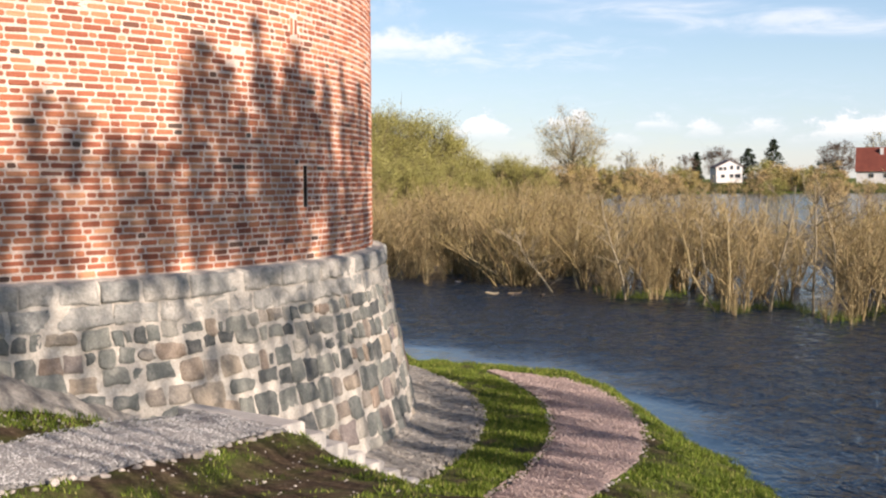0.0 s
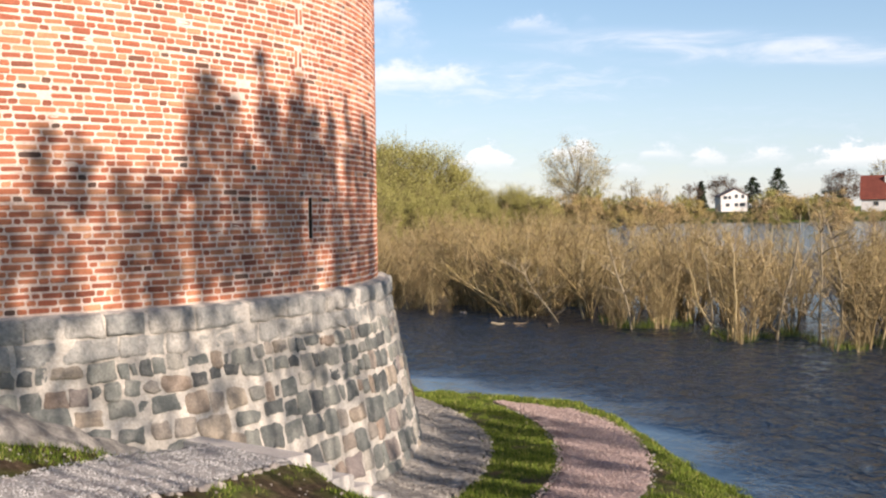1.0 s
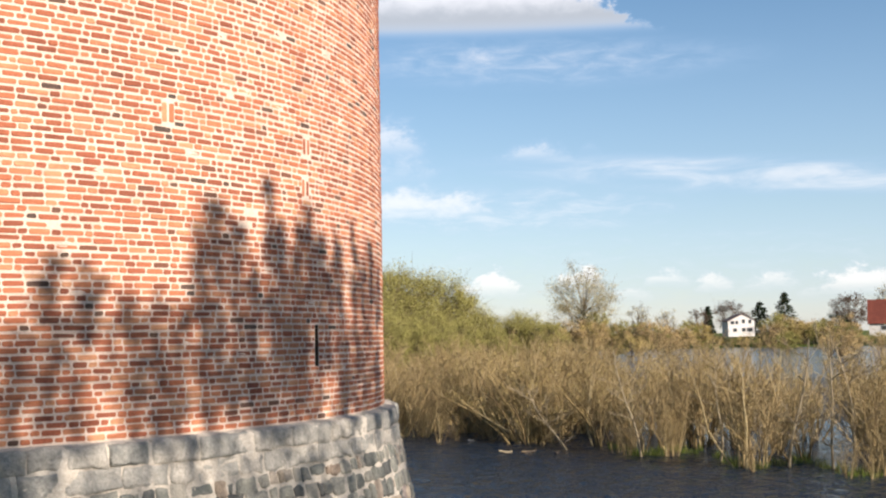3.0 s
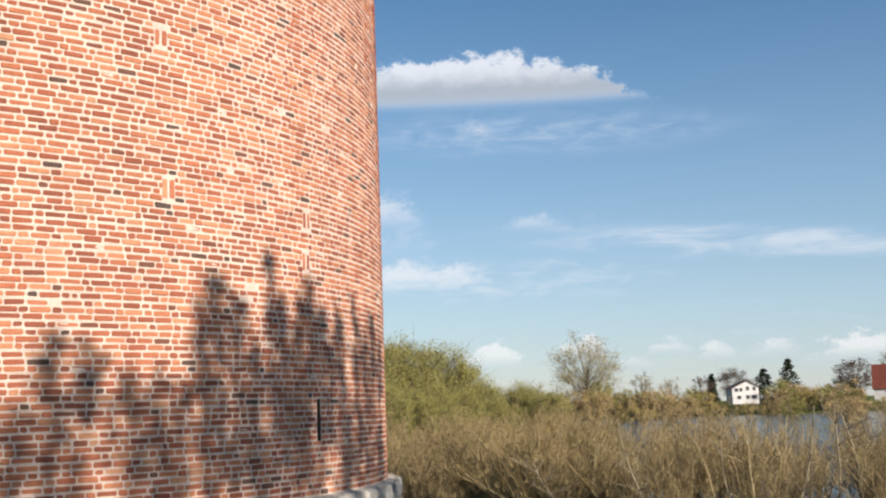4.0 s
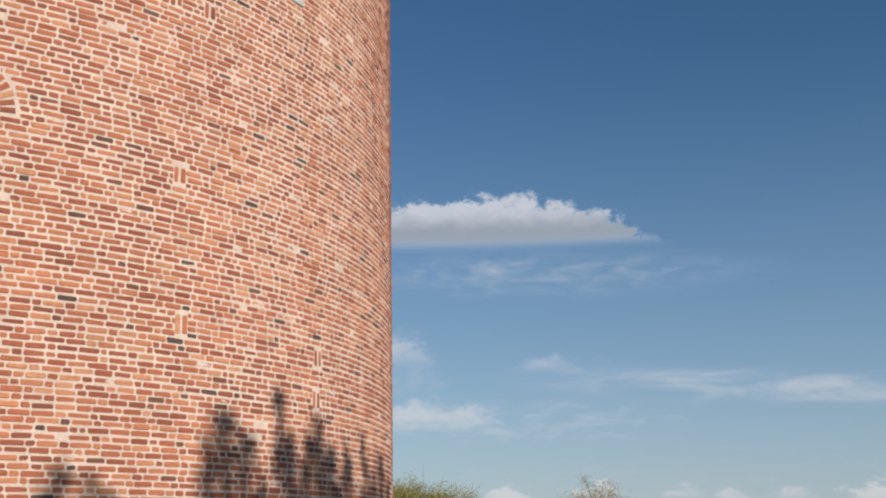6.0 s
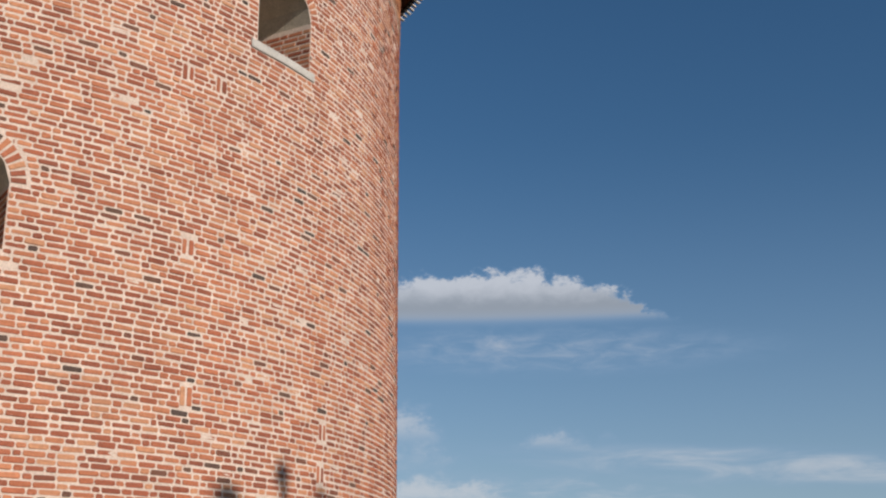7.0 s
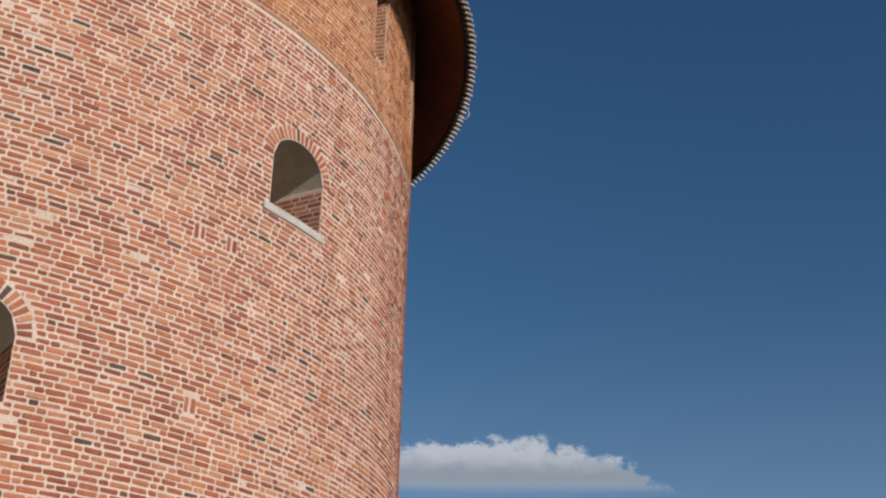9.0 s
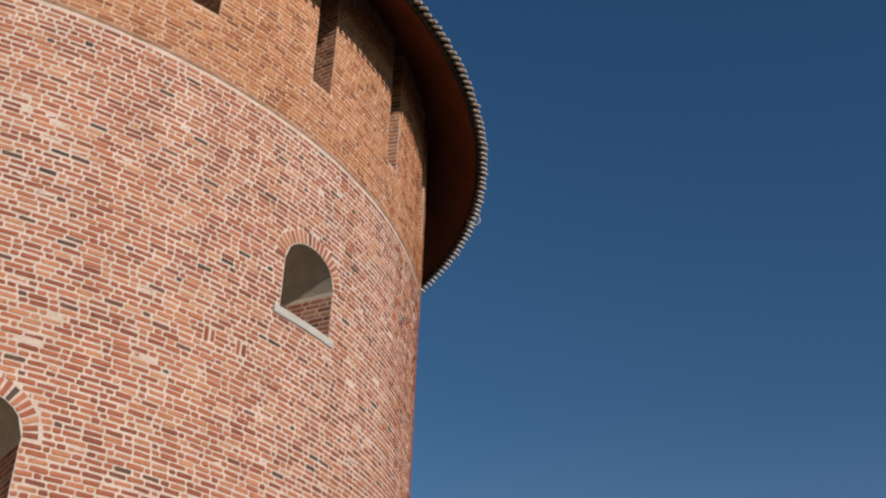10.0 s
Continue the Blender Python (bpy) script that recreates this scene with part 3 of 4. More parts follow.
        stone(poly, on_plinth, CAPSTONE, plinth, "coping_block", 0.016 + prd + rs.uniform(-0.012, 0.018), rs.uniform(0.003, 0.010), x + z0, 0, 2.0)
        x += w + 0.008

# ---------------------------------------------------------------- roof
# roof and fascia near-black: shade between the boards is put into their colour
roof = ring("roof", [(9.70, Z_EAVE + 0.035), (5.0, Z_EAVE + 4.4), (0.05, Z_EAVE + 9.0)], DARKWOOD_SHADE, tower, "steep grey roof of overlapping boards", 3.0)
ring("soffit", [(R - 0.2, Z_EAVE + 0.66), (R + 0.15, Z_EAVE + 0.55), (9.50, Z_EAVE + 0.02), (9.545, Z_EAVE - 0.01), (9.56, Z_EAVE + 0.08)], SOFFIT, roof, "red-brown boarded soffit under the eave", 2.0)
ring("fascia", [(9.53, Z_EAVE - 0.05), (9.57, Z_EAVE - 0.055), (9.585, Z_EAVE + 0.05), (9.54, Z_EAVE + 0.06)], DARKWOOD_SHADE, roof, "", 1.0)
board = None
NB = 376
for i in range(NB):
    th = 360 / NB * i
    if not -30 < th < 150:
        continue
    if board is None:
        bm = bmesh.new()
        bmesh.ops.create_cube(bm, size=1.0, matrix=Matrix.Diagonal((0.060, 0.34, 0.035, 1)))
        bmesh.ops.bevel(bm, geom=bm.edges[:], offset=0.004, segments=1, affect="EDGES")
        board = bpy.data.meshes.new("roof_board")
        bm.to_mesh(board)
        bm.free()
        board.materials.append(SHINGLE)
    ob = new("roof_board", board)
    ob.parent = roof
    k = rs.uniform(-0.018, 0.018)
    ob.matrix_local = (Matrix.Translation(Q(th, 9.60 + k, Z_EAVE + 0.03)) @ Matrix.Rotation(radians(th + BETA), 4, "Z")
                       @ Matrix.Rotation(radians(28), 4, "X") @ Matrix.Rotation(radians(rs.uniform(-1.5, 1.5)), 4, "Z"))


def tube(points, radius, sides=6, closed=False):
    """A round rod along points, as vertices and faces."""
    vs, fs = [], []
    n = len(points)
    for i, p in enumerate(points):
        d = (Vector(points[min(n - 1, i + 1)]) - Vector(points[max(0, i - 1)])).normalized()
        a = d.orthogonal().normalized()
        c = d.cross(a)
        r = radius[i] if isinstance(radius, (list, tuple)) else radius
        for j in range(sides):
            t = 2 * math.pi * j / sides
            vs.append(tuple(Vector(p) + a * (r * math.cos(t)) + c * (r * math.sin(t))))
    for i in range(n - 1):
        for j in range(sides):
            fs.append((i * sides + j, i * sides + (j + 1) % sides, (i + 1) * sides + (j + 1) % sides, (i + 1) * sides + j))
    return vs, fs


# a thin pale wire loop that hangs from the eave
e0 = Q(73.0, 9.66, Z_EAVE + 0.02)
out = Q(73.0, 1.0, 0)
loop = [e0 + out * (0.13 * math.sin(a)) + Vector((0, 0, -0.13 + 0.13 * math.cos(a))) for a in [math.pi * 1.45 * i / 12 for i in range(13)]]
from_lists("wire_loop", *tube(loop, 0.011), SLAB, roof, "thin pale wire loop", flat=False)

# ---------------------------------------------------------------- steps and skirt beside the plinth
steps = new("steps")
steps.location = P(22.5, 10.0, 0)
tagged(steps, "pale concrete slab steps going down beside the plinth", "steps")
for i in range(8):
    t0, z1 = 22.2 + 1.62 * i, 1.235 - 0.155 * i
    r1 = 10.62 + 0.02 * i + rs.uniform(-0.03, 0.03)
    bm = bmesh.new()
    top = []
    for th, r in ((t0 - 0.15, 8.75), (t0 + 1.62, 8.75), (t0 + 1.62, r1), (t0 - 0.15, r1)):
        top.append(P(th, r, z1) - Vector(steps.location))
    lo = [bm.verts.new((v.x, v.y, v.z - 0.24)) for v in top]
    hi = [bm.verts.new(v) for v in top]
    bm.faces.new(hi)
    for j in range(4):
        bm.faces.new((lo[j], lo[(j + 1) % 4], hi[(j + 1) % 4], hi[j]))
    bmesh.ops.recalc_face_normals(bm, faces=bm.faces[:])
    bmesh.ops.bevel(bm, geom=[e for e in bm.edges if abs(e.verts[0].co.z - e.verts[1].co.z) < 0.01 and e.verts[0].co.z > z1 - 0.1], offset=0.012, segments=2, affect="EDGES")
    part("slab", bm, SLAB, steps)

# sloping mortar skirt that runs down along the plinth to the gravel
vs, fs = [], []
for j in range(41):
    th = -12 + 32.2 * j / 40
    top = 1.2 + 0.062 * max(0, 20.2 - th) + 0.02 * noise.noise(Vector((th, 0, 0)))
    for i in range(7):
        k = i / 6
        r = 8.85 + 0.60 * k * min(1.0, (20.5 - th) / 6)
        z = top - 0.22 * k * min(1.0, (20.5 - th) / 6) + 0.05 * noise.noise(Vector((th * 0.6, k * 3, 2))) + 0.03 * noise.noise(Vector((th * 2.5, k * 8, 2)))
        vs.append(tuple(P(th, r, z)))
    vs.append(tuple(P(th, 8.85 + 0.62 * min(1.0, (20.5 - th) / 6), top - 0.5)))
for j in range(40):
    for i in range(7):
        fs.append((j * 8 + i, j * 8 + i + 1, (j + 1) * 8 + i + 1, (j + 1) * 8 + i))
skirt = from_lists("skirt", vs, fs, PAVING, flat=False)
tagged(skirt, "pale rough mortar skirt sloping down along the plinth", "paving", kind="structure")


# ---------------------------------------------------------------- trees and shrubs
def leaf_material(name, stops, rough=0.8):
    m, nt, b = material(name)
    col = ramp(nt, chance(nt), stops)
    nt.links.new(col, b.inputs["Base Color"])
    b.inputs["Roughness"].default_value = rough
    b.inputs["Specular IOR Level"].default_value = 0.15
    return m


CATKIN = leaf_material("willow_buds", [(0.0, (0.24, 0.18, 0.075)), (0.4, (0.34, 0.255, 0.10)), (0.75, (0.41, 0.32, 0.13)), (1.0, (0.37, 0.325, 0.115))])
CATKIN_BROWN = leaf_material("brown_buds", [(0.0, (0.27, 0.19, 0.10)), (0.5, (0.38, 0.275, 0.14)), (1.0, (0.46, 0.35, 0.17))])
YOUNGLEAF = leaf_material("young_willow_leaves", [(0.0, (0.15, 0.145, 0.045)), (0.5, (0.245, 0.23, 0.072)), (1.0, (0.35, 0.32, 0.115))])
BARELEAF = leaf_material("far_bare_twigs", [(0.0, (0.20, 0.18, 0.11)), (0.5, (0.32, 0.29, 0.17)), (1.0, (0.42, 0.38, 0.22))])
PURPLETWIG = leaf_material("far_purple_twigs", [(0.0, (0.06, 0.04, 0.035)), (0.6, (0.11, 0.075, 0.06)), (1.0, (0.14, 0.10, 0.075))])
NEEDLE = leaf_material("spruce_needles", [(0.0, (0.012, 0.022, 0.014)), (0.6, (0.025, 0.042, 0.022)), (1.0, (0.04, 0.06, 0.03))])
TWIG = leaf_material("twig_bark", [(0.0, (0.12, 0.085, 0.045)), (0.5, (0.25, 0.185, 0.09)), (1.0, (0.38, 0.31, 0.18))], 0.9)


class Wood:
    """Collects tapered branches and small leaves."""

    def __init__(self, seed):
        self.rnd = random.Random(seed)
        self.v, self.f, self.lv, self.lf = [], [], [], []

    def branch(self, pts, r0, r1, sides=4):
        n = len(pts)
        a, b = tube(pts, [r0 + (r1 - r0) * i / (n - 1) for i in range(n)], sides)
        k = len(self.v)
        self.v.extend(a)
        self.f.extend(tuple(k + i for i in q) for q in b)

    def leaf(self, p, size, up=0.5):
        r = self.rnd
        d = Vector((r.gauss(0, 1), r.gauss(0, 1), r.gauss(0, up))).normalized()
        s = d.orthogonal().normalized()
        s.rotate(Matrix.Rotation(r.uniform(0, 6.28), 3, d))
        k = len(self.lv)
        w = size * r.uniform(0.35, 0.6)
        for q in (p - d * size * 0.5, p + s * w * 0.5, p + d * size * 0.5, p - s * w * 0.5):
            self.lv.append(tuple(q))
        self.lf.append((k, k + 1, k + 2, k + 3))

    def limb(self, start, way, length, r0, droop=0.0, segs=4, wander=0.16):
        r = self.rnd
        pts, p, d = [Vector(start)], Vector(start), Vector(way).normalized()
        for i in range(segs):
            d = (d + Vector((r.gauss(0, wander), r.gauss(0, wander), r.gauss(0, wander * 0.6) - droop))).normalized()
            p = p + d * (length / segs)
            pts.append(p.copy())
        return pts, d

    def make(self, name, trunk, wood, crown, leaves, label, category, group=""):
        t = new(name)
        from_lists(trunk, self.v, self.f, wood, t, flat=False)
        if self.lf:
            from_lists(crown, self.lv, self.lf, leaves, t)
        return tagged(t, label, category, group)


def shrub(seed, height_, stems, spread, leaves, wood, name, label, group, twigs=6, buds=3, bud=0.05, lean=0.0, low=0.30):
    """A many-stemmed willow: upright stems, side shoots and fine twigs with buds."""
    w = Wood(seed)
    r = w.rnd
    for s in range(stems):
        a = r.uniform(0, 6.28)
        out = r.uniform(0.05, spread)
        h = height_ * r.uniform(0.6, 1.0)
        base = Vector((math.cos(a) * out * 0.35, math.sin(a) * out * 0.35, -0.5))
        pts, d = w.limb(base, (math.cos(a) * out * 0.5 + lean, math.sin(a) * out * 0.5, 1.0), h, 0, 0.0, 6, 0.15)
        rad = r.uniform(0.024, 0.066) * height_ / 4.5
        w.branch(pts, rad, rad * 0.25, 5)
        for k in range(11):
            f = low + (0.98 - low) * (k + r.random()) / 11
            i = min(5, int(f * 6))
            p = pts[i].lerp(pts[i + 1], f * 6 - i)
            b = r.uniform(0, 6.28)
            ln = height_ * r.uniform(0.12, 0.30) * (1.15 - 0.6 * f)
            sp, sd = w.limb(p, (math.cos(b) * 0.9, math.sin(b) * 0.9, 0.8), ln, 0, 0.0, 3, 0.2)
            w.branch(sp, min(0.016, rad * 0.42), 0.006, 3)
            for q in range(twigs):
                g = r.uniform(0.15, 1.0)
                j = min(2, int(g * 3))
                tp = sp[j].lerp(sp[j + 1], g * 3 - j)
                c = r.uniform(0, 6.28)
                tl = height_ * r.uniform(0.05, 0.13)
                tip = tp + Vector((math.cos(c) * 0.5, math.sin(c) * 0.5, r.uniform(0.4, 1.2))).normalized() * tl
                w.branch([tp, tip], 0.0055, 0.003, 3)
                for u in range(buds):
                    w.leaf(tp.lerp(tip, r.uniform(0.2, 1.0)) + Vector((r.gauss(0, 0.03), r.gauss(0, 0.03), r.gauss(0, 0.03))), bud * height_ / 4.5 * r.uniform(0.6, 1.3), 1.2)
    return w.make(name, "trunk", wood, "crown", leaves, label, "shrub", group)


def broad(seed, height_, width_, leaves, wood, name, label, group="", clumps=60, per=45, size=0.4, base=0.25, bare=False, squash=1.0):
    """A round-headed tree: trunk, forking limbs, and clumps of small leaves at the limb ends with gaps between."""
    w = Wood(seed)
    r = w.rnd
    trunk, d = w.limb((0, 0, -0.6), (r.gauss(0, 0.05), r.gauss(0, 0.05), 1), height_ * 0.8, 0, 0, 6, 0.05)
    rad = height_ * 0.018
    w.branch(trunk, rad, rad * 0.25, 6)
    for c in range(clumps):
        a = r.uniform(0, 6.28)
        u = r.uniform(-1, 1)
        rr = r.uniform(0.55, 1.0)
        s = math.sqrt(1 - u * u)
        mid = height_ * (base + (1 - base) / 2)
        p = Vector((math.cos(a) * s * width_ / 2 * rr, math.sin(a) * s * width_ / 2 * rr, mid + u * height_ * (1 - base) / 2 * rr * squash))
        f = min(0.95, max(0.2, (p.z / height_) * 0.7))
        i = min(5, int(f * 6))
        st = trunk[i].lerp(trunk[i + 1], f * 6 - i)
        bend = st.lerp(p, 0.5) + Vector((0, 0, -0.04 * height_ + r.gauss(0, 0.02 * height_)))
        w.branch([st, bend, p], rad * 0.35, rad * 0.07, 3)
        cr = width_ * r.uniform(0.07, 0.15)
        for q in range(6 if bare else 3):
            e = p + Vector((r.gauss(0, cr), r.gauss(0, cr), r.gauss(0.3 * cr, cr * 0.8)))
            w.branch([bend.lerp(p, 0.7), e], rad * 0.10, rad * 0.04, 3)
        for q in range(per):
            w.leaf(p + Vector((r.triangular(-1.1, 1.1) * cr, r.triangular(-1.1, 1.1) * cr, r.triangular(-0.9, 0.9) * cr)), size * r.uniform(0.5, 1.3), 0.8)
    return w.make(name, "trunk", wood, "crown", leaves, label, "tree", group)


def spruce(seed, height_, width_, label):
    w = Wood(seed)
    r = w.rnd
    w.branch([Vector((0, 0, -0.5)), Vector((0, 0, height_ * 0.5)), Vector((0, 0, height_))], height_ * 0.016, 0.03, 6)
    for k in range(26):
        z = height_ * (0.08 + 0.9 * k / 26)
        reach = width_ / 2 * (1 - z / height_) ** 0.85 + 0.15
        for j in range(8):
            a = r.uniform(0, 6.28)
            ln = reach * r.uniform(0.7, 1.1)
            tip = Vector((math.cos(a) * ln, math.sin(a) * ln, z - ln * 0.25))
            w.branch([Vector((0, 0, z)), tip], 0.06, 0.02, 3)
            for q in range(12):
                w.leaf(Vector((0, 0, z)).lerp(tip, r.uniform(0.2, 1)) + Vector((r.gauss(0, 0.2), r.gauss(0, 0.2), r.gauss(-0.15, 0.15))), r.uniform(0.5, 1.0), 0.4)
    return w.make("spruce_tree", "trunk", BARK, "crown", NEEDLE, label, "tree")


def at(az, d, z=None):
    """A place by degrees to the right of straight ahead and distance."""
    x, y = d * math.sin(radians(az)), d * math.cos(radians(az))
    return x, y, (height(x, y) if z is None else z)


def put(ob, az, d, z=None, turn=0.0, size=1.0):
    ob.matrix_basis = pose(*at(az, d, z), 0, 0, turn) @ Matrix.Scale(size, 4)
    return ob


rv = random.Random(21)
SH = "willow shrubs standing in the flood"
shrubs = [shrub(100 + i, 4.4, 7, 0.62, CATKIN if i % 3 else CATKIN_BROWN, TWIG, "willow_shrub",
                "bare many-stemmed willow shrub with yellow buds in flood water", SH, 5, 3) for i in range(6)]
thick = [shrub(200 + i, 4.6, 12, 1.5, CATKIN_BROWN if i % 2 else CATKIN, TWIG, "willow_shrub",
               "dense brownish willow thicket clump in flood water", SH, 6, 5, 0.05, 0.0, 0.10) for i in range(3)]


def bush_front(az):
    """How far off the flooded shrubs begin."""
    return 50.0 - 13.0 * smooth(-3, 19, az) + 1.5 * math.sin(az * 1.3)


first = set()


def shrub_at(pool, az, d, size):
    src = rv.choice(pool)
    x, y, _ = at(az, d)
    m_ = pose(x, y, WATER - 0.05, 0, 0, rv.uniform(0, 360))
    if src not in first:
        first.add(src)
        src.matrix_basis = m_ @ Matrix.Scale(size, 4)
        return
    ob = copy_thing(src, m_)
    ob.scale = (size * rv.uniform(0.9, 1.1),) * 2 + (size,)


for i in range(70):          # dense stand
    az = rv.uniform(-5.5, 7.0)
    shrub_at(thick + shrubs[:2], az, bush_front(az) + 1 + rv.uniform(0, 1) ** 1.5 * 38, rv.uniform(0.78, 1.08))
for i in range(92):          # looser stand
    az = rv.uniform(4.0, 23.0)
    shrub_at(shrubs, az, bush_front(az) + rv.uniform(0, 1) ** 1.5 * 17, rv.uniform(0.62, 1.04))
for i in range(20):          # further clumps between open water
    az = rv.uniform(-4.0, 23.0)
    shrub_at(shrubs + thick, az, rv.uniform(75, 110), rv.uniform(0.35, 0.55) if az > 4 else rv.uniform(0.6, 0.85))
for i in range(12):          # low shoots at the edge
    az = rv.uniform(-4, 22)
    shrub_at(shrubs, az, bush_front(az) - 0.6, rv.uniform(0.25, 0.45))

# single pale trunks that lean out of the stand
for az, d, ln, lean, hgt in ((5.6, 44.0, -1.5, 0.1, 2.4), (15.2, 38.2, -0.75, -0.2, 4.0), (17.0, 38.0, -0.35, 0.1, 4.1), (18.0, 37.6, -0.25, 0.1, 3.9), (8.6, 41.5, -0.25, 0.0, 3.8), (12.2, 40, 0.15, 0.0, 3.6)):
    w = Wood(int(az * 10))
    pts, d_ = w.limb((0, 0, -0.6), (ln, lean, hgt), math.hypot(ln, hgt) + 0.5, 0, 0, 7, 0.09)
    w.branch(pts, 0.05, 0.014, 7)
    for k in range(16):
        i = w.rnd.randrange(2, 7)
        a = w.rnd.uniform(0, 6.28)
        sp, sd = w.limb(pts[i], (math.cos(a), math.sin(a), 0.7), w.rnd.uniform(0.5, 1.3), 0, 0, 3, 0.2)
        w.branch(sp, 0.018, 0.006, 4)
        for q in range(5):
            e = sp[2].lerp(sp[3], w.rnd.random()) + Vector((w.rnd.gauss(0, 0.2), w.rnd.gauss(0, 0.2), w.rnd.uniform(0, 0.35)))
            w.branch([sp[2], e], 0.007, 0.004, 3)
            w.leaf(e, 0.06, 1.0)
    put(w.make("willow_tree", "trunk", PALEBARK, "crown", CATKIN, "slender pale willow trunk leaning out of the flood", "tree", "pale willow trunks"), az, d, WATER - 0.05)

# big willows in young leaf behind the thicket
WL = "yellow-green willows in young leaf"
big = [broad(300 + i, 11, 9.5, YOUNGLEAF, BARK, "willow_tree", "round yellow-green willow in young spring leaf", WL, 150, 300, 0.15, 0.08) for i in range(3)]
spots = [(-5.0, 118, 0.98), (-3.7, 125, 1.04), (-2.3, 128, 1.03), (-0.9, 134, 1.0), (0.3, 138, 0.86), (1.1, 140, 0.62), (-4.3, 105, 0.7), (-2.8, 108, 0.62), (-1.3, 112, 0.6), (0.2, 118, 0.55), (1.7, 128, 0.48), (2.7, 150, 0.58), (3.3, 152, 0.66), (4.4, 150, 0.55), (-2.0, 92, 0.5), (-3.6, 90, 0.56), (-0.4, 94, 0.45)]
for i, (az, d, s) in enumerate(spots):
    src = big[i % 3]
    s *= 1.05
    m_ = pose(*at(az, d, WATER - 0.05), 0, 0, rv.uniform(0, 360))
    if i < 3:
        src.matrix_basis = m_ @ Matrix.Scale(s, 4)
    else:
        copy_thing(src, m_).scale = (s, s, s)

# the wooded far bank
FB = "bushes on the far bank"
fars = [broad(400 + i, 7, 9, (CATKIN, CATKIN_BROWN, YOUNGLEAF)[i], BARK, "bank_bush", "spreading olive-brown bush on the far river bank", FB, 46, 90, 0.34, 0.02) for i in range(3)]
k = 0
for d0, d1, n, s0, s1 in ((385, 402, 84, 0.9, 1.35), (250, 330, 20, 0.6, 0.9), (170, 230, 12, 0.5, 0.75)):
    for i in range(n):
        az = -5 + 28 * (i + rv.random()) / n
        if d0 < 380 and az > 3.8 and rv.random() < 0.8:
            continue
        d = rv.uniform(d0, d1)
        hush = 11.6 < az < 14.6 or az > 18.2
        if hush and 240 < d < 380:
            continue
        m_ = pose(*at(az, d, None if d0 > 380 else WATER - 0.05), 0, 0, rv.uniform(0, 360))
        s = rv.uniform(s0, s1) * (0.42 if hush and d > 380 else 1.0)
        src = fars[k % 3]
        if k < 3:
            src.matrix_basis = m_ @ Matrix.Scale(s, 4)
        else:
            copy_thing(src, m_).scale = (s, s, s * rv.uniform(0.75, 1.1))
        k += 1

put(broad(501, 28, 24, BARELEAF, PALEBARK, "alder_tree", "tall spreading alder just coming into leaf", "", 120, 120, 0.42, 0.12), 6.1, 410)
put(broad(502, 12, 10, YOUNGLEAF, BARK, "willow_tree", "yellow-green bush willow at the alder's foot", "", 50, 50, 0.5, 0.05), 6.7, 404)
put(broad(503, 15, 13, PURPLETWIG, BARK, "lime_tree", "bare purple-brown lime behind the white house", "", 70, 40, 0.5, 0.3, True), 12.85, 440)
put(broad(504, 16.5, 14, PURPLETWIG, BARK, "lime_tree", "bare purple-brown spreading tree by the red roof", "", 80, 44, 0.5, 0.3, True), 18.0, 425)
put(broad(505, 19, 9, BARELEAF, BARK, "birch_tree", "pale bare birch beside the red roof", "", 50, 22, 0.5, 0.35, True), 19.65, 430)
put(broad(506, 15, 9, BARELEAF, BARK, "birch_tree", "thin bare birch on the far bank", "", 40, 16, 0.45, 0.3, True), 8.6, 415)
put(broad(507, 13, 8, BARELEAF, BARK, "birch_tree", "thin bare birch on the far bank", "", 40, 16, 0.45, 0.3, True), 9.9, 420)
put(broad(508, 13.5, 8, PURPLETWIG, BARK, "birch_tree", "bare brownish tree by the small spruce", "", 46, 30, 0.45, 0.25, True), 11.35, 415)
put(spruce(511, 17.6, 17.0, "dark green spruce beside the white house"), 15.2, 415)
put(spruce(512, 14.6, 17.0, "dark green blunt spruce beside the white house"), 14.1, 418)
put(spruce(513, 13.4, 7.5, "small dark spruce near the white house"), 11.8, 418)
put(broad(514, 10, 9, NEEDLE, BARK, "pine_tree", "dark pine on the far bank", "", 40, 50, 0.5, 0.2), 17.4, 420)

WHITE = plain("white_render", [(0.3, (0.58, 0.57, 0.55)), (0.7, (0.68, 0.67, 0.65))], 0.6, 0.9, 8, 0.2, 0.01)
REDROOF = plain("red_roof_sheet", [(0.3, (0.125, 0.034, 0.024)), (0.7, (0.18, 0.05, 0.034))], 0.5, 0.7, 6, 0.3, 0.02)
GREYROOF = plain("dark_roof_sheet", [(0.3, (0.10, 0.07, 0.06)), (0.7, (0.16, 0.11, 0.10))], 0.5, 0.7, 6, 0.3, 0.02)
PANE = plain("dark_window_pane", [(0.3, (0.03, 0.035, 0.04)), (0.7, (0.06, 0.07, 0.08))], 0.5, 0.25, 6, 0.05, 0.01)


def box(lo, hi, rot=None):
    bm = bmesh.new()
    c = [(a + b) / 2 for a, b in zip(lo, hi)]
    bmesh.ops.create_cube(bm, size=1.0, matrix=Matrix.Translation(c) @ Matrix.Diagonal((*[b - a for a, b in zip(lo, hi)], 1)))
    return bm


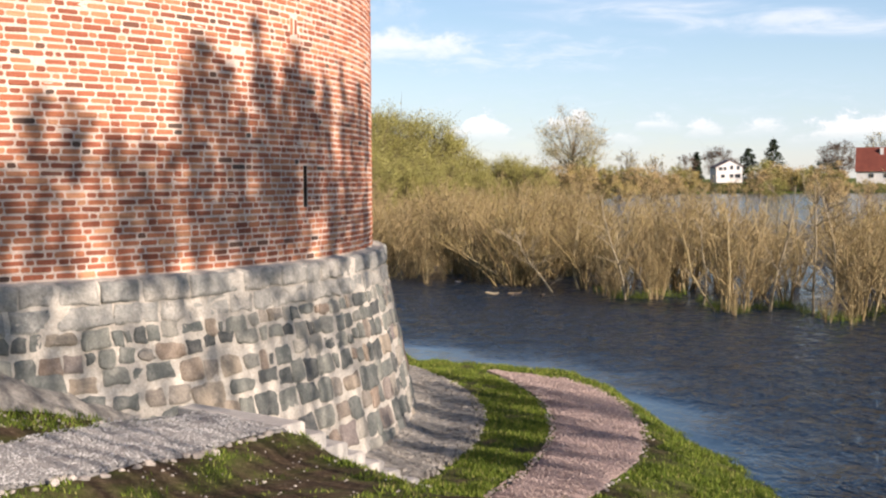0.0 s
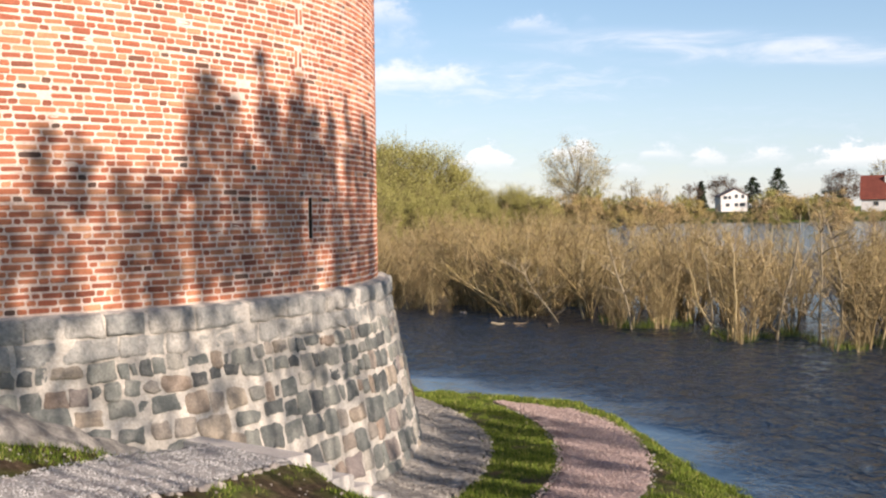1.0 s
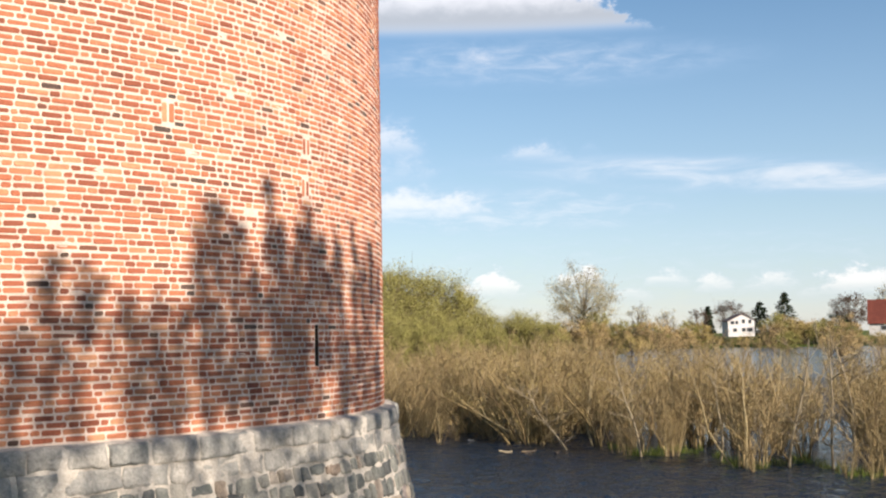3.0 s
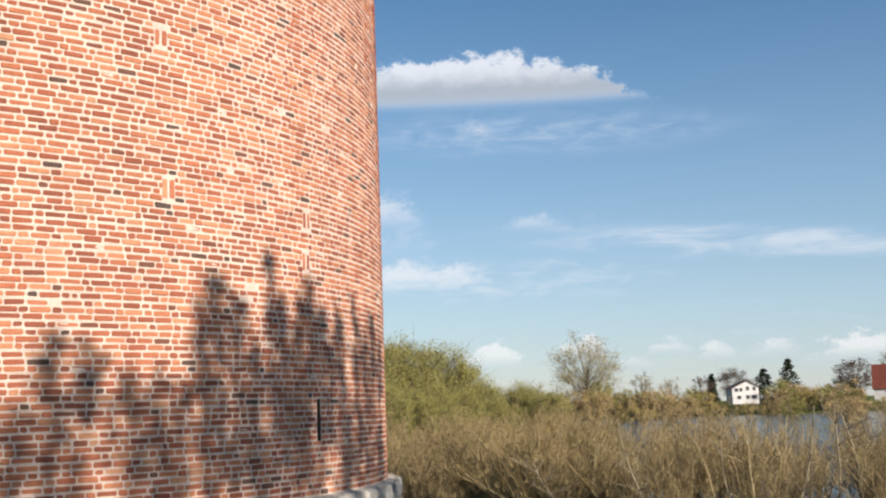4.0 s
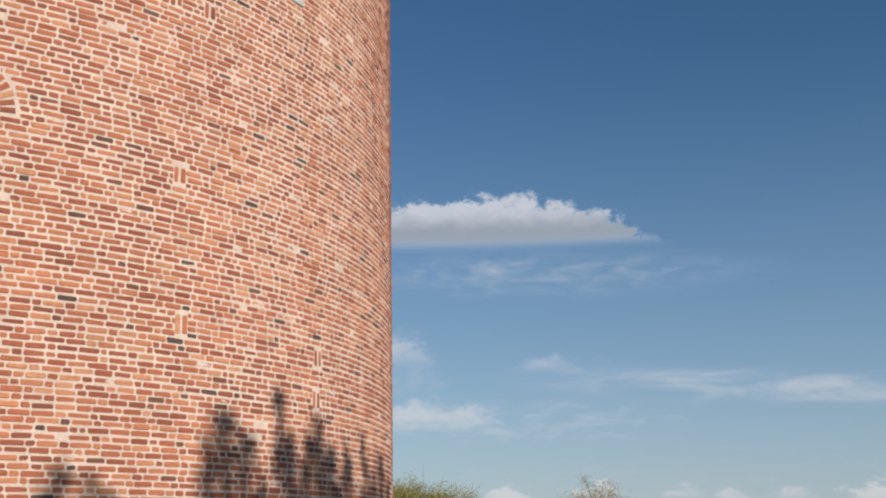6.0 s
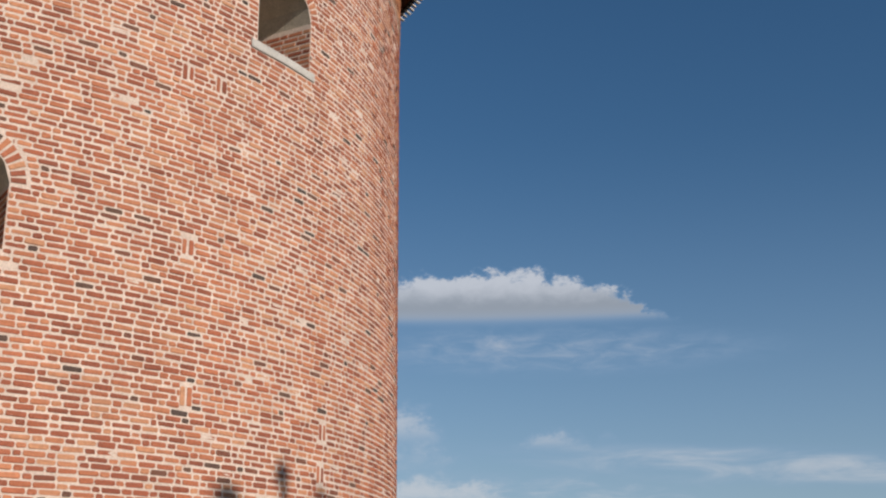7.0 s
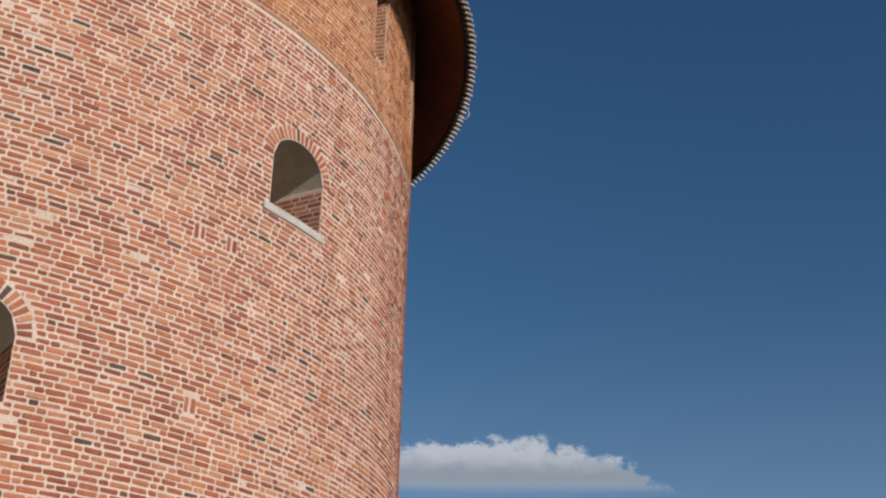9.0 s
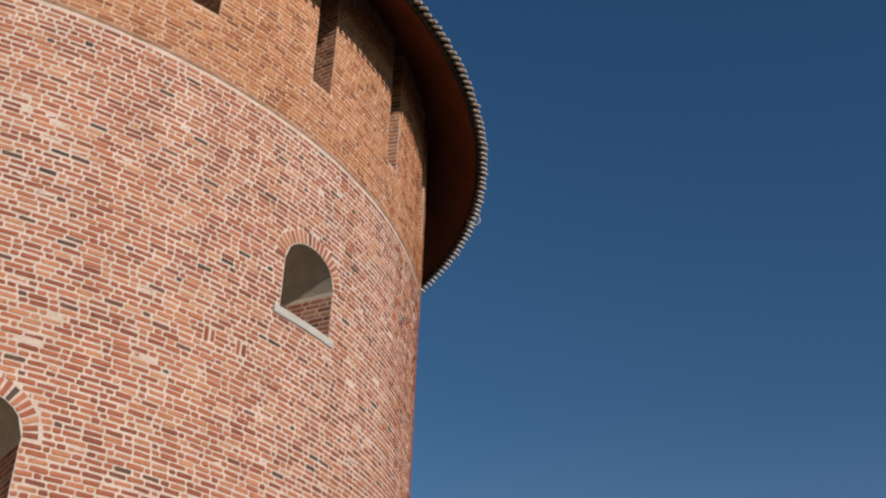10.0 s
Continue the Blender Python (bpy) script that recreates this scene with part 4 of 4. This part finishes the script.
def house(name, label, w, dp, eave, ridge, roofmat, windows, chimney=None, ridge_along=False):
    """A rendered house whose front looks along -y; the gable stands in front unless the ridge runs along it."""
    h = new(name)
    bm = bmesh.new()
    if ridge_along:
        prof = [(-dp / 2, -1), (dp / 2, -1), (dp / 2, eave), (0, ridge), (-dp / 2, eave)]
        ends = [[bm.verts.new((x, y, z)) for y, z in prof] for x in (-w / 2, w / 2)]
    else:
        prof = [(-w / 2, -1), (w / 2, -1), (w / 2, eave), (0.06 * w, ridge), (-w / 2, eave * 0.92)]
        ends = [[bm.verts.new((x, y, z)) for x, z in prof] for y in (-dp / 2, dp / 2)]
    bm.faces.new(ends[0])
    bm.faces.new(ends[1][::-1])
    for i in range(5):
        bm.faces.new((ends[0][i], ends[1][i], ends[1][(i + 1) % 5], ends[0][(i + 1) % 5]))
    bmesh.ops.recalc_face_normals(bm, faces=bm.faces[:])
    part("wall", bm, WHITE, h)
    for s in (0, 1):
        a, c = (prof[3], prof[4]) if s else (prof[2], prof[3])
        ln = math.hypot(c[0] - a[0], c[1] - a[1])
        ux, uz = (c[0] - a[0]) / ln, (c[1] - a[1]) / ln
        e0 = (a[0] - ux * 0.5 * (1 - s), a[1] - uz * 0.5 * (1 - s))
        e1 = (c[0] + ux * 0.5 * s, c[1] + uz * 0.5 * s)
        nx, nz = -uz * 0.2, ux * 0.2
        if nz < 0:
            nx, nz = -nx, -nz
        bm = bmesh.new()
        span = (w if ridge_along else dp) / 2 + 0.4
        vs = []
        for t in (-span, span):
            for p in (e0, e1, (e1[0] + nx, e1[1] + nz), (e0[0] + nx, e0[1] + nz)):
                vs.append(bm.verts.new((t, p[0], p[1] + 0.02) if ridge_along else (p[0], t, p[1] + 0.02)))
        bm.faces.new(vs[:4])
        bm.faces.new(vs[4:][::-1])
        for i in range(4):
            bm.faces.new((vs[i], vs[4 + i], vs[4 + (i + 1) % 4], vs[(i + 1) % 4]))
        bmesh.ops.recalc_face_normals(bm, faces=bm.faces[:])
        part("roof", bm, roofmat, h)
    for x, z, ww, hh in windows:
        fr = part("window", box((x - ww / 2 - 0.1, -dp / 2 - 0.08, z - 0.1), (x + ww / 2 + 0.1, -dp / 2 + 0.02, z + hh + 0.1)), WHITE, h)
        part("pane", box((x - ww / 2, -dp / 2 - 0.11, z), (x + ww / 2, -dp / 2 - 0.04, z + hh)), PANE, fr)
    if chimney:
        x, y, z = chimney
        part("chimney", box((x - 0.45, y - 0.45, z - 3.5), (x + 0.45, y + 0.45, z)), WHITE, h)
    return tagged(h, label, "house")


put(house("house", "white two-storey house with a dark gable roof", 9.0, 8, 4.6, 6.6, GREYROOF,
          [(-3.0, 3.2, 1.3, 1.1), (-1.5, 3.2, 0.9, 1.1), (0.8, 3.5, 1.0, 1.3), (3.0, 3.4, 1.0, 1.3), (0.8, 0.7, 1.2, 1.2), (2.8, 0.7, 1.9, 1.2), (-2.2, 0.7, 1.3, 1.1)], None), 13.12, 395, 3.8, 2, 0.92)
put(house("house", "low white house with a steep red roof", 18, 9, 2.8, 9.4, REDROOF, [(-5, 0.8, 1.3, 1.2), (-1, 0.8, 1.3, 1.2), (4, 0.8, 1.3, 1.2)], (-2.3, -1.2, 9.3), True), 20.2, 408, 3.3, -21, 1.1)

# ---------------------------------------------------------------- clouds: a thin far sheet of the sky
m, nt, b = material("far_clouds")
nt.nodes.remove(b)
uvn = nt.nodes.new("ShaderNodeUVMap")
sep = nt.nodes.new("ShaderNodeSeparateXYZ")
nt.links.new(uvn.outputs[0], sep.inputs[0])
AZ, EL = sep.outputs[0], sep.outputs[1]     # degrees


def M(op, a, c=None):
    return math_node(nt, op, a, c)


def step(a, lo, hi):
    n = nt.nodes.new("ShaderNodeMapRange")
    n.interpolation_type = "SMOOTHSTEP"
    n.inputs["From Min"].default_value, n.inputs["From Max"].default_value = lo, hi
    nt.links.new(a, n.inputs["Value"])
    return n.outputs[0]


def cloud_noise(scale, stretch, detail=7, rough=0.6, distort=0.3):
    return noisy(nt, scale, detail, rough, stretch, uvn.outputs[0], distort)


puff = cloud_noise(0.9, (0.8, 1.3, 1))
fray = cloud_noise(2.6, (0.8, 1.2, 1))


def heap(x0, x1, base, top, soft=0.35, lump=1.0, dens=1.0):
    """A heaped cloud: flat soft base, lumpy domed top."""
    mid, half = (x0 + x1) / 2, (x1 - x0) / 2
    u = M("DIVIDE", M("SUBTRACT", AZ, mid), half)
    dome = M("SUBTRACT", 1.0, M("POWER", M("ABSOLUTE", u), 2.4))
    lumps = M("ADD", M("MULTIPLY", M("SUBTRACT", puff, 0.5), 2.2 * lump), M("MULTIPLY", M("SUBTRACT", fray, 0.5), 1.0 * lump))
    hgt = M("ADD", M("MULTIPLY", dome, top - base), M("MULTIPLY", lumps, (top - base) * 0.6))
    above = M("SUBTRACT", M("ADD", hgt, base), EL)
    return M("MULTIPLY", M("MULTIPLY", step(above, 0.0, soft), step(EL, base - 0.6 * soft - 0.35, base + 0.45)), dens)


def veil(x0, x1, y0, y1, thin, dens, tilt=0.0):
    """A streak of thin high cloud."""
    mx, my, hx, hy = (x0 + x1) / 2, (y0 + y1) / 2, (x1 - x0) / 2, (y1 - y0) / 2
    u = M("DIVIDE", M("SUBTRACT", AZ, mx), hx)
    v = M("DIVIDE", M("SUBTRACT", M("SUBTRACT", EL, my), M("MULTIPLY", M("SUBTRACT", AZ, mx), tilt)), hy)
    d = M("ADD", M("MULTIPLY", u, u), M("MULTIPLY", v, v))
    return M("MULTIPLY", M("MULTIPLY", step(d, 1.0, 0.0), step(thin, 0.18, 0.85)), dens)


wisp = cloud_noise(0.55, (0.35, 2.0, 1), 6, 0.6, 0.6)
wisp2 = cloud_noise(1.3, (0.4, 1.6, 1), 6, 0.65, 0.5)
big_cloud = heap(-7.5, 9.5, 14.55, 16.85, 0.55, 0.75, 0.9)
masses = [big_cloud, heap(0.3, 2.6, 13.2, 13.75, 0.9, 1.6, 0.50), heap(2.3, 5.6, 8.9, 9.45, 0.9, 1.8, 0.75), heap(6.1, 7.1, 8.95, 9.2, 0.4, 2.0, 0.3),
          heap(-6.0, -0.9, 9.3, 10.9, 1.6, 1.4, 0.55), heap(-6.0, 0.2, 8.0, 9.0, 1.6, 1.6, 0.40), heap(-8.0, 2.4, 6.4, 7.5, 1.2, 1.4, 0.60),
          heap(0.2, 3.4, 2.5, 3.35, 0.8, 2.4, 0.70), heap(4.9, 7.2, 2.7, 3.5, 0.7, 2.2, 0.75), heap(9.0, 11.0, 2.8, 3.3, 0.6, 2.2, 0.65),
          heap(11.2, 13.2, 2.4, 2.9, 0.6, 2.4, 0.55), heap(13.2, 16.0, 2.5, 2.95, 0.7, 2.4, 0.6), heap(15.9, 22.8, 2.3, 3.2, 0.9, 2.2, 0.75),
          heap(7.3, 9.3, 2.1, 2.5, 0.7, 2.6, 0.40)]
veils = [veil(-9, 17, 11.4, 14.4, wisp2, 0.40, -0.02), veil(-2, 30, 6.2, 8.4, wisp, 0.62, -0.07), veil(-9, 14, 4.6, 7.6, wisp2, 0.45, 0.0), veil(-20, 40, 0.5, 6.0, wisp2, 0.25, 0.0)]
cover = None
for c in masses + veils:
    cover = c if cover is None else M("SUBTRACT", M("ADD", cover, c), M("MULTIPLY", cover, c))
low = step(EL, 24.0, -4.0)
haze = M("MULTIPLY", low, 0.54)
lumps_ = cover
cover = M("SUBTRACT", M("ADD", cover, haze), M("MULTIPLY", cover, haze))
shade = M("MULTIPLY", M("MULTIPLY", big_cloud, step(M("ADD", EL, M("MULTIPLY", M("SUBTRACT", puff, 0.5), 1.2)), 16.2, 14.9)), 0.85)
white = mixc(nt, shade, (0.74, 0.82, 0.92), (0.32, 0.39, 0.47))
tone = mixc(nt, step(lumps_, 0.05, 0.65), (0.36, 0.55, 0.82), white)
em = nt.nodes.new("ShaderNodeEmission")
em.inputs["Strength"].default_value = 0.74
nt.links.new(tone, em.inputs["Color"])
tr = nt.nodes.new("ShaderNodeBsdfTransparent")
mx = nt.nodes.new("ShaderNodeMixShader")
nt.links.new(cover, mx.inputs[0])
nt.links.new(tr.outputs[0], mx.inputs[1])
nt.links.new(em.outputs[0], mx.inputs[2])
nt.links.new(mx.outputs[0], nt.nodes["Material Output"].inputs["Surface"])
CLOUDS = m

vs, fs, uv = [], [], []
na, ne = 48, 24
for j in range(ne + 1):
    for i in range(na + 1):
        az, el = -40 + 90 * i / na, -0.6 + 32 * j / ne
        d = 3600.0
        vs.append((d * math.sin(radians(az)) * math.cos(radians(el)), d * math.cos(radians(az)) * math.cos(radians(el)), EYE + d * math.sin(radians(el))))
        uv.append((az, el))
for j in range(ne):
    for i in range(na):
        q = j * (na + 1) + i
        fs.append((q, q + 1, q + na + 2, q + na + 1))
clouds = from_lists("backdrop", vs, fs, CLOUDS, flat=False)
layer = clouds.data.uv_layers.new(name="sky")
for lp in clouds.data.loops:
    layer.data[lp.index].uv = uv[lp.vertex_index]
tagged(clouds, "pale fair-weather clouds in a blue spring sky", "sky", kind="structure")

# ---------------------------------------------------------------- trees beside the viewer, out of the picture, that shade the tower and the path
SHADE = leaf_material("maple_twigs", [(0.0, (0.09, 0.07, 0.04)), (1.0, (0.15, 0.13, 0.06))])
FLAT = Vector((math.sin(radians(SUN_AZ)), math.cos(radians(SUN_AZ)), 0))
RISE = math.tan(radians(SUN_EL))


def towards_sun(th, z, far):
    p = P(th, R, z)
    return p + FLAT * far + Vector((0, 0, far * RISE))


def shade_tree(seed, tips, label, low=4.2, density=1.0):
    """A tall tree with steep leaders, each ending in a plume of fine twigs."""
    w = Wood(seed)
    r = w.rnd
    mid = sum((t[0] for t in tips), Vector()) / len(tips)
    gz = height(mid.x, mid.y)
    base = Vector((mid.x, mid.y, gz))
    fork = Vector((0, 0, max(1.5, (mid.z - gz) * 0.42)))
    w.branch([Vector((0, 0, -0.4)), fork * 0.5, fork], 0.20, 0.13, 8)
    for tip, rad in tips:
        t = tip - base
        bend = fork.lerp(t, 0.35)
        bend.x, bend.y = fork.x + (t.x - fork.x) * 0.75, fork.y + (t.y - fork.y) * 0.75
        w.branch([fork, bend, t], 0.04, 0.010, 5)
        n = int(102 * density)
        for k in range(n):
            f = r.uniform(0, 1) ** 1.1
            p = Vector((t.x + (bend.x - t.x) * f, t.y + (bend.y - t.y) * f, t.z - low * f))
            a = r.uniform(0, 6.28)
            reach = rad * (0.35 + 0.75 * min(1.0, f * 2.2)) * r.uniform(0.4, 1.15)
            e = p + Vector((math.cos(a) * reach, math.sin(a) * reach, reach * r.uniform(0.6, 1.6)))
            w.branch([p, e], 0.011, 0.005, 3)
            for q in range(4):
                w.leaf(p.lerp(e, r.uniform(0.2, 1.1)) + Vector((r.gauss(0, 0.05), r.gauss(0, 0.05), r.gauss(0, 0.05))), r.uniform(0.08, 0.17), 1.0)
    ob = w.make("maple_tree", "trunk", BARK, "crown", SHADE, label, "tree", "trees that shade the tower")
    ob.location = base
    return ob


def plumes(rows, far):
    return [(towards_sun(th, z, far), rad) for th, z, rad in rows]


TL = "slender young maple with fine spring twigs"
shade_tree(601, plumes([(13.9, 4.45, 0.40), (16.6, 4.28, 0.38), (11.0, 3.7, 0.4), (8.0, 3.9, 0.4), (5.0, 3.6, 0.4)], 16.0), TL, 2.0, 0.85)
shade_tree(602, plumes([(19.5, 4.05, 0.36), (21.8, 3.95, 0.38), (24.0, 3.95, 0.38)], 16.0), TL, 1.8, 0.75)
shade_tree(603, plumes([(25.7, 4.85, 0.26), (27.3, 5.12, 0.34), (29.6, 4.88, 0.36), (31.5, 4.35, 0.36)], 16.5), TL, 2.3, 1.05)
shade_tree(604, plumes([(33.3, 5.5, 0.20), (35.0, 4.9, 0.30), (37.4, 5.0, 0.30), (39.1, 5.25, 0.36), (41.2, 4.9, 0.36)], 17.0), TL, 2.5, 1.1)
shade_tree(605, plumes([(44.4, 4.95, 0.26), (48.6, 5.05, 0.32), (51.5, 4.6, 0.32), (54.5, 4.95, 0.40), (59.0, 4.7, 0.42)], 18.0), TL, 2.6, 1.1)
shade_tree(606, plumes([(58.0, 3.2, 0.5), (64.0, 2.6, 0.5), (69.0, 1.6, 0.5), (73.0, 2.0, 0.5)], 24.0), TL, 1.6, 0.5)
spot = [(47, 11.6), (51, 10.9), (55, 12.0), (59, 11.0), (63, 12.2), (67, 11.3), (71, 12.0), (76, 11.2), (52, 12.9), (61, 13.0),
        (43, 11.0), (49, 10.8), (56, 11.1), (64, 10.8), (70, 11.0), (45, 10.1), (51, 9.6), (57, 10.2), (62, 9.6), (68, 10.0), (75, 9.8)]
shade_tree(607, [(P(th, r, 0.0) + FLAT * (24 + i % 3) + Vector((0, 0, (24 + i % 3) * RISE + 0.9)), 0.13 + 0.05 * (i % 4)) for i, (th, r) in enumerate(spot)], TL, 1.5, 0.55)
shade_tree(608, plumes([(43.0, 4.5, 0.3), (31.5, 3.6, 0.42), (36.5, 3.9, 0.4), (47.0, 3.6, 0.4)], 19.0), TL, 1.4, 0.7)
# sparse lower growth under them
for i, (th, z, far) in enumerate([(7, 2.5, 15.0), (13, 2.4, 15.3), (19, 2.4, 15.6), (26, 2.45, 15.2), (33, 2.4, 15.4), (39, 2.3, 15.8), (45, 2.3, 16.0)]):
    shade_tree(620 + i, plumes([(th, z, 0.6), (th + 2.2, z - 0.4, 0.6), (th - 2.0, z - 0.2, 0.6)], far), TL, 1.6, 0.15)

# ---------------------------------------------------------------- grass, edging stones and pebbles
GRASS = leaf_material("grass_blade", [(0.0, (0.035, 0.055, 0.010)), (0.5, (0.095, 0.14, 0.018)), (0.85, (0.175, 0.215, 0.035)), (1.0, (0.28, 0.25, 0.10))])
rg = random.Random(8)
vs, fs = [], []


def blade(x, y, z, h):
    a = rg.uniform(0, 6.28)
    k = len(vs)
    w = 0.006 + 0.004 * rg.random()
    bx, by = rg.gauss(0, 0.35) * h, rg.gauss(0, 0.35) * h
    vs.extend(((x - w * math.cos(a), y - w * math.sin(a), z - 0.01), (x + w * math.cos(a), y + w * math.sin(a), z - 0.01), (x + bx, y + by, z + h)))
    fs.append((k, k + 1, k + 2))


def wild(x, y, th):
    return 0.46 + 0.24 * smooth(30, 46, th) - 0.31 * smooth(36, 22, th) + 0.75 * n2(x, y, 0.8, 7) + 0.7 * n2(x, y, 0.3, 8)


def on_path(th, r):
    return 29 < th < 85 and 11.28 < r < path_edge(th) + 0.02 or r < 10.25 and th > 33 or r < 10.75 + 0.085 * max(0, 20 - th) and th < 34


n = 0
while n < 75000:
    th, r = rg.uniform(5, 108), rg.uniform(10.3, 15.0)
    if on_path(th, r) or r > shore(th) + 0.05 and th > 38:
        continue
    p = P(th, r, 0)
    g = wild(p.x, p.y, th)
    if g < 0.12 or rg.random() > g * g * 1.6:
        n += 0.15
        continue
    n += 1
    blade(p.x, p.y, height(p.x, p.y), rg.uniform(0.02, 0.065) * (0.6 + 0.6 * g))
for i in range(2500):      # the bank of soil by the skirt
    th, r = rg.uniform(4, 19), rg.uniform(9.4, 9.8)
    p = P(th, r, 0)
    blade(p.x, p.y, height(p.x, p.y), rg.uniform(0.03, 0.06))
grass = from_lists("grass", vs, fs, GRASS)
tagged(grass, "short bright spring grass on the bank", "grass", kind="stuff")

PEBBLE = plain("pebble", [(0.3, (0.36, 0.33, 0.30)), (0.7, (0.56, 0.52, 0.47))], 8, 0.9, 60, 0.3, 0.004, vary=[(0, (0.18, 0.155, 0.13)), (0.5, (0.30, 0.265, 0.23)), (1, (0.46, 0.42, 0.375))])
PINKPEBBLE = plain("pink_pebble", [(0.3, (0.36, 0.27, 0.24)), (0.7, (0.48, 0.38, 0.34))], 8, 0.9, 60, 0.3, 0.004, vary=[(0, (0.15, 0.105, 0.09)), (0.5, (0.29, 0.215, 0.195)), (1, (0.46, 0.375, 0.34))])
GREYPEBBLE = plain("grey_pebble", [(0.3, (0.36, 0.36, 0.36)), (0.7, (0.56, 0.55, 0.54))], 8, 0.9, 60, 0.3, 0.004, vary=[(0, (0.11, 0.11, 0.105)), (0.5, (0.235, 0.23, 0.22)), (1, (0.44, 0.43, 0.415))])


def pebbles(name, spots, mat, label):
    vs, fs = [], []
    for x, y, z, s in spots:
        k = len(vs)
        a0 = rg.uniform(0, 6.28)
        for j in range(5):
            a = a0 + 1.2566 * j
            q = s * rg.uniform(0.75, 1.2)
            vs.append((x + q * math.cos(a), y + q * math.sin(a) * 0.8, z - s * 0.25))
        for j in range(4):
            a = a0 + 0.4 + 1.5708 * j
            q = s * rg.uniform(0.35, 0.7)
            vs.append((x + q * math.cos(a), y + q * math.sin(a), z + s * rg.uniform(0.45, 0.75)))
        fs.append((k + 5, k + 6, k + 7, k + 8))
        fs.extend(((k, k + 1, k + 5), (k + 1, k + 6, k + 5), (k + 1, k + 2, k + 6), (k + 2, k + 3, k + 6), (k + 3, k + 7, k + 6), (k + 3, k + 4, k + 7), (k + 4, k + 8, k + 7), (k + 4, k, k + 8), (k, k + 5, k + 8)))
    return tagged(from_lists(name, vs, fs, mat), label, "gravel", kind="stuff")


spots = []
for i in range(7000):
    th = rg.uniform(0, 22)
    r = rg.uniform(8.97 + 0.10 * (20 - min(20, th)), 10.75 + 0.085 * (20 - min(20, th)))
    p = P(th, r, 0)
    spots.append((p.x, p.y, height(p.x, p.y) + 0.045, rg.uniform(0.006, 0.015)))
pebbles("gravel", spots, GREYPEBBLE, "loose grey gravel on the upper path")
spots = []
for i in range(7000):
    th = rg.uniform(34, 84)
    r = rg.uniform(11.3, path_edge(th))
    p = P(th, r, 0)
    spots.append((p.x, p.y, height(p.x, p.y) + 0.055, rg.uniform(0.007, 0.018)))
pebbles("gravel", spots, PINKPEBBLE, "loose pinkish gravel on the lower path")
spots = []
for i in range(380):
    th, r = rg.uniform(5, 44), rg.uniform(10.75, 13)
    if not on_path(th, r):
        p = P(th, r, 0)
        spots.append((p.x, p.y, height(p.x, p.y), rg.uniform(0.006, 0.02)))
for i in range(140):
    th = rg.uniform(4, 19)
    p = P(th, rg.uniform(9.4, 9.8), 0)
    spots.append((p.x, p.y, height(p.x, p.y), rg.uniform(0.008, 0.02)))
pebbles("loose_stones", spots, PEBBLE, "pale loose stones lying in the dark soil")

spots = []
for i in range(3600):
    th, r = rg.uniform(33, 100), rg.uniform(9.15, 10.32)
    p = P(th, r, 0)
    spots.append((p.x, p.y, 0.15 * smooth(9.8, 8.9, r) + 0.008, rg.uniform(0.02, 0.06)))
pebbles("apron_cobbles", spots, PAVING, "rough worn cobbles bedded in the apron")

# flooded grass at the foot of the shrubs, and driftwood
vs, fs = [], []
for i in range(5000):
    az = rg.uniform(7, 21)
    d = bush_front(az) + rg.uniform(-0.3, 2.0)
    if n2(az, d, 0.8, 4) > 0.0:
        blade(*at(az, d, WATER), rg.uniform(0.08, 0.3))
tagged(from_lists("flooded_grass", vs, fs, GRASS), "green grass tips standing in the flood water", "grass", kind="stuff")
for az, d, ln, turn, mat in ((2.3, 43.6, 0.5, 10, PALEBARK), (4.7, 43.0, 0.8, 80, BARK), (0.7, 48.6, 0.3, 40, SLAB), (3.4, 43.6, 1.2, 60, BARK)):
    pts = [Vector((-ln / 2 + ln * k / 5, 0.04 * math.sin(k * 1.3), 0.03 * math.cos(k))) for k in range(6)]
    dv, df = tube(pts, [0.02, 0.035, 0.04, 0.035, 0.03, 0.015], 7)
    ob = from_lists("driftwood", dv, df, mat, flat=False)
    ob.matrix_world = pose(*at(az, d, WATER + 0.01), 0, 0, turn)
    tagged(ob, "pale piece of driftwood floating by the shrubs", "driftwood", "driftwood")

# edging stones along the paths, one by one
mesh_pool = []
for i in range(8):
    bm = bmesh.new()
    bmesh.ops.create_icosphere(bm, subdivisions=1, radius=1.0)
    for v in bm.verts:
        v.co *= 1 + 0.35 * noise.noise(v.co * 0.9 + Vector((i * 3.1, 0, 0)))
    me = bpy.data.meshes.new("edging_stone")
    bm.to_mesh(me)
    bm.free()
    me.materials.append(PEBBLE)
    mesh_pool.append(me)
rows = [(11.31, 36, 84, 0.50, 0.028), (12.64, 40, 80, 0.55, 0.026), (10.75, 0, 21, 0.62, 0.040), (10.30, 44, 70, 0.9, 0.035), (9.72, 5, 19, 1.2, 0.045)]
for r0, t0, t1, st, size in rows:
    th = t0
    while th < t1:
        r = (path_edge(th) if r0 == 12.64 else r0) + (0.085 * max(0, 20 - th) if r0 == 10.75 else 0.10 * (20 - th) - 0.75 if r0 == 9.72 else 0) + rg.gauss(0, 0.035)
        p = P(th, r, 0)
        s = size * rg.uniform(0.5, 1.3)
        ob = new("edging_stone", rg.choice(mesh_pool))
        ob.matrix_world = pose(p.x, p.y, height(p.x, p.y) + s * 0.15, rg.uniform(-20, 20), rg.uniform(-20, 20), rg.uniform(0, 360)) @ Matrix.Diagonal((s * 1.3, s, s * 0.75, 1))
        tagged(ob, "small pale rough stone edging the gravel path", "stone", "edging stones")
        th += st * rg.uniform(0.6, 1.6)
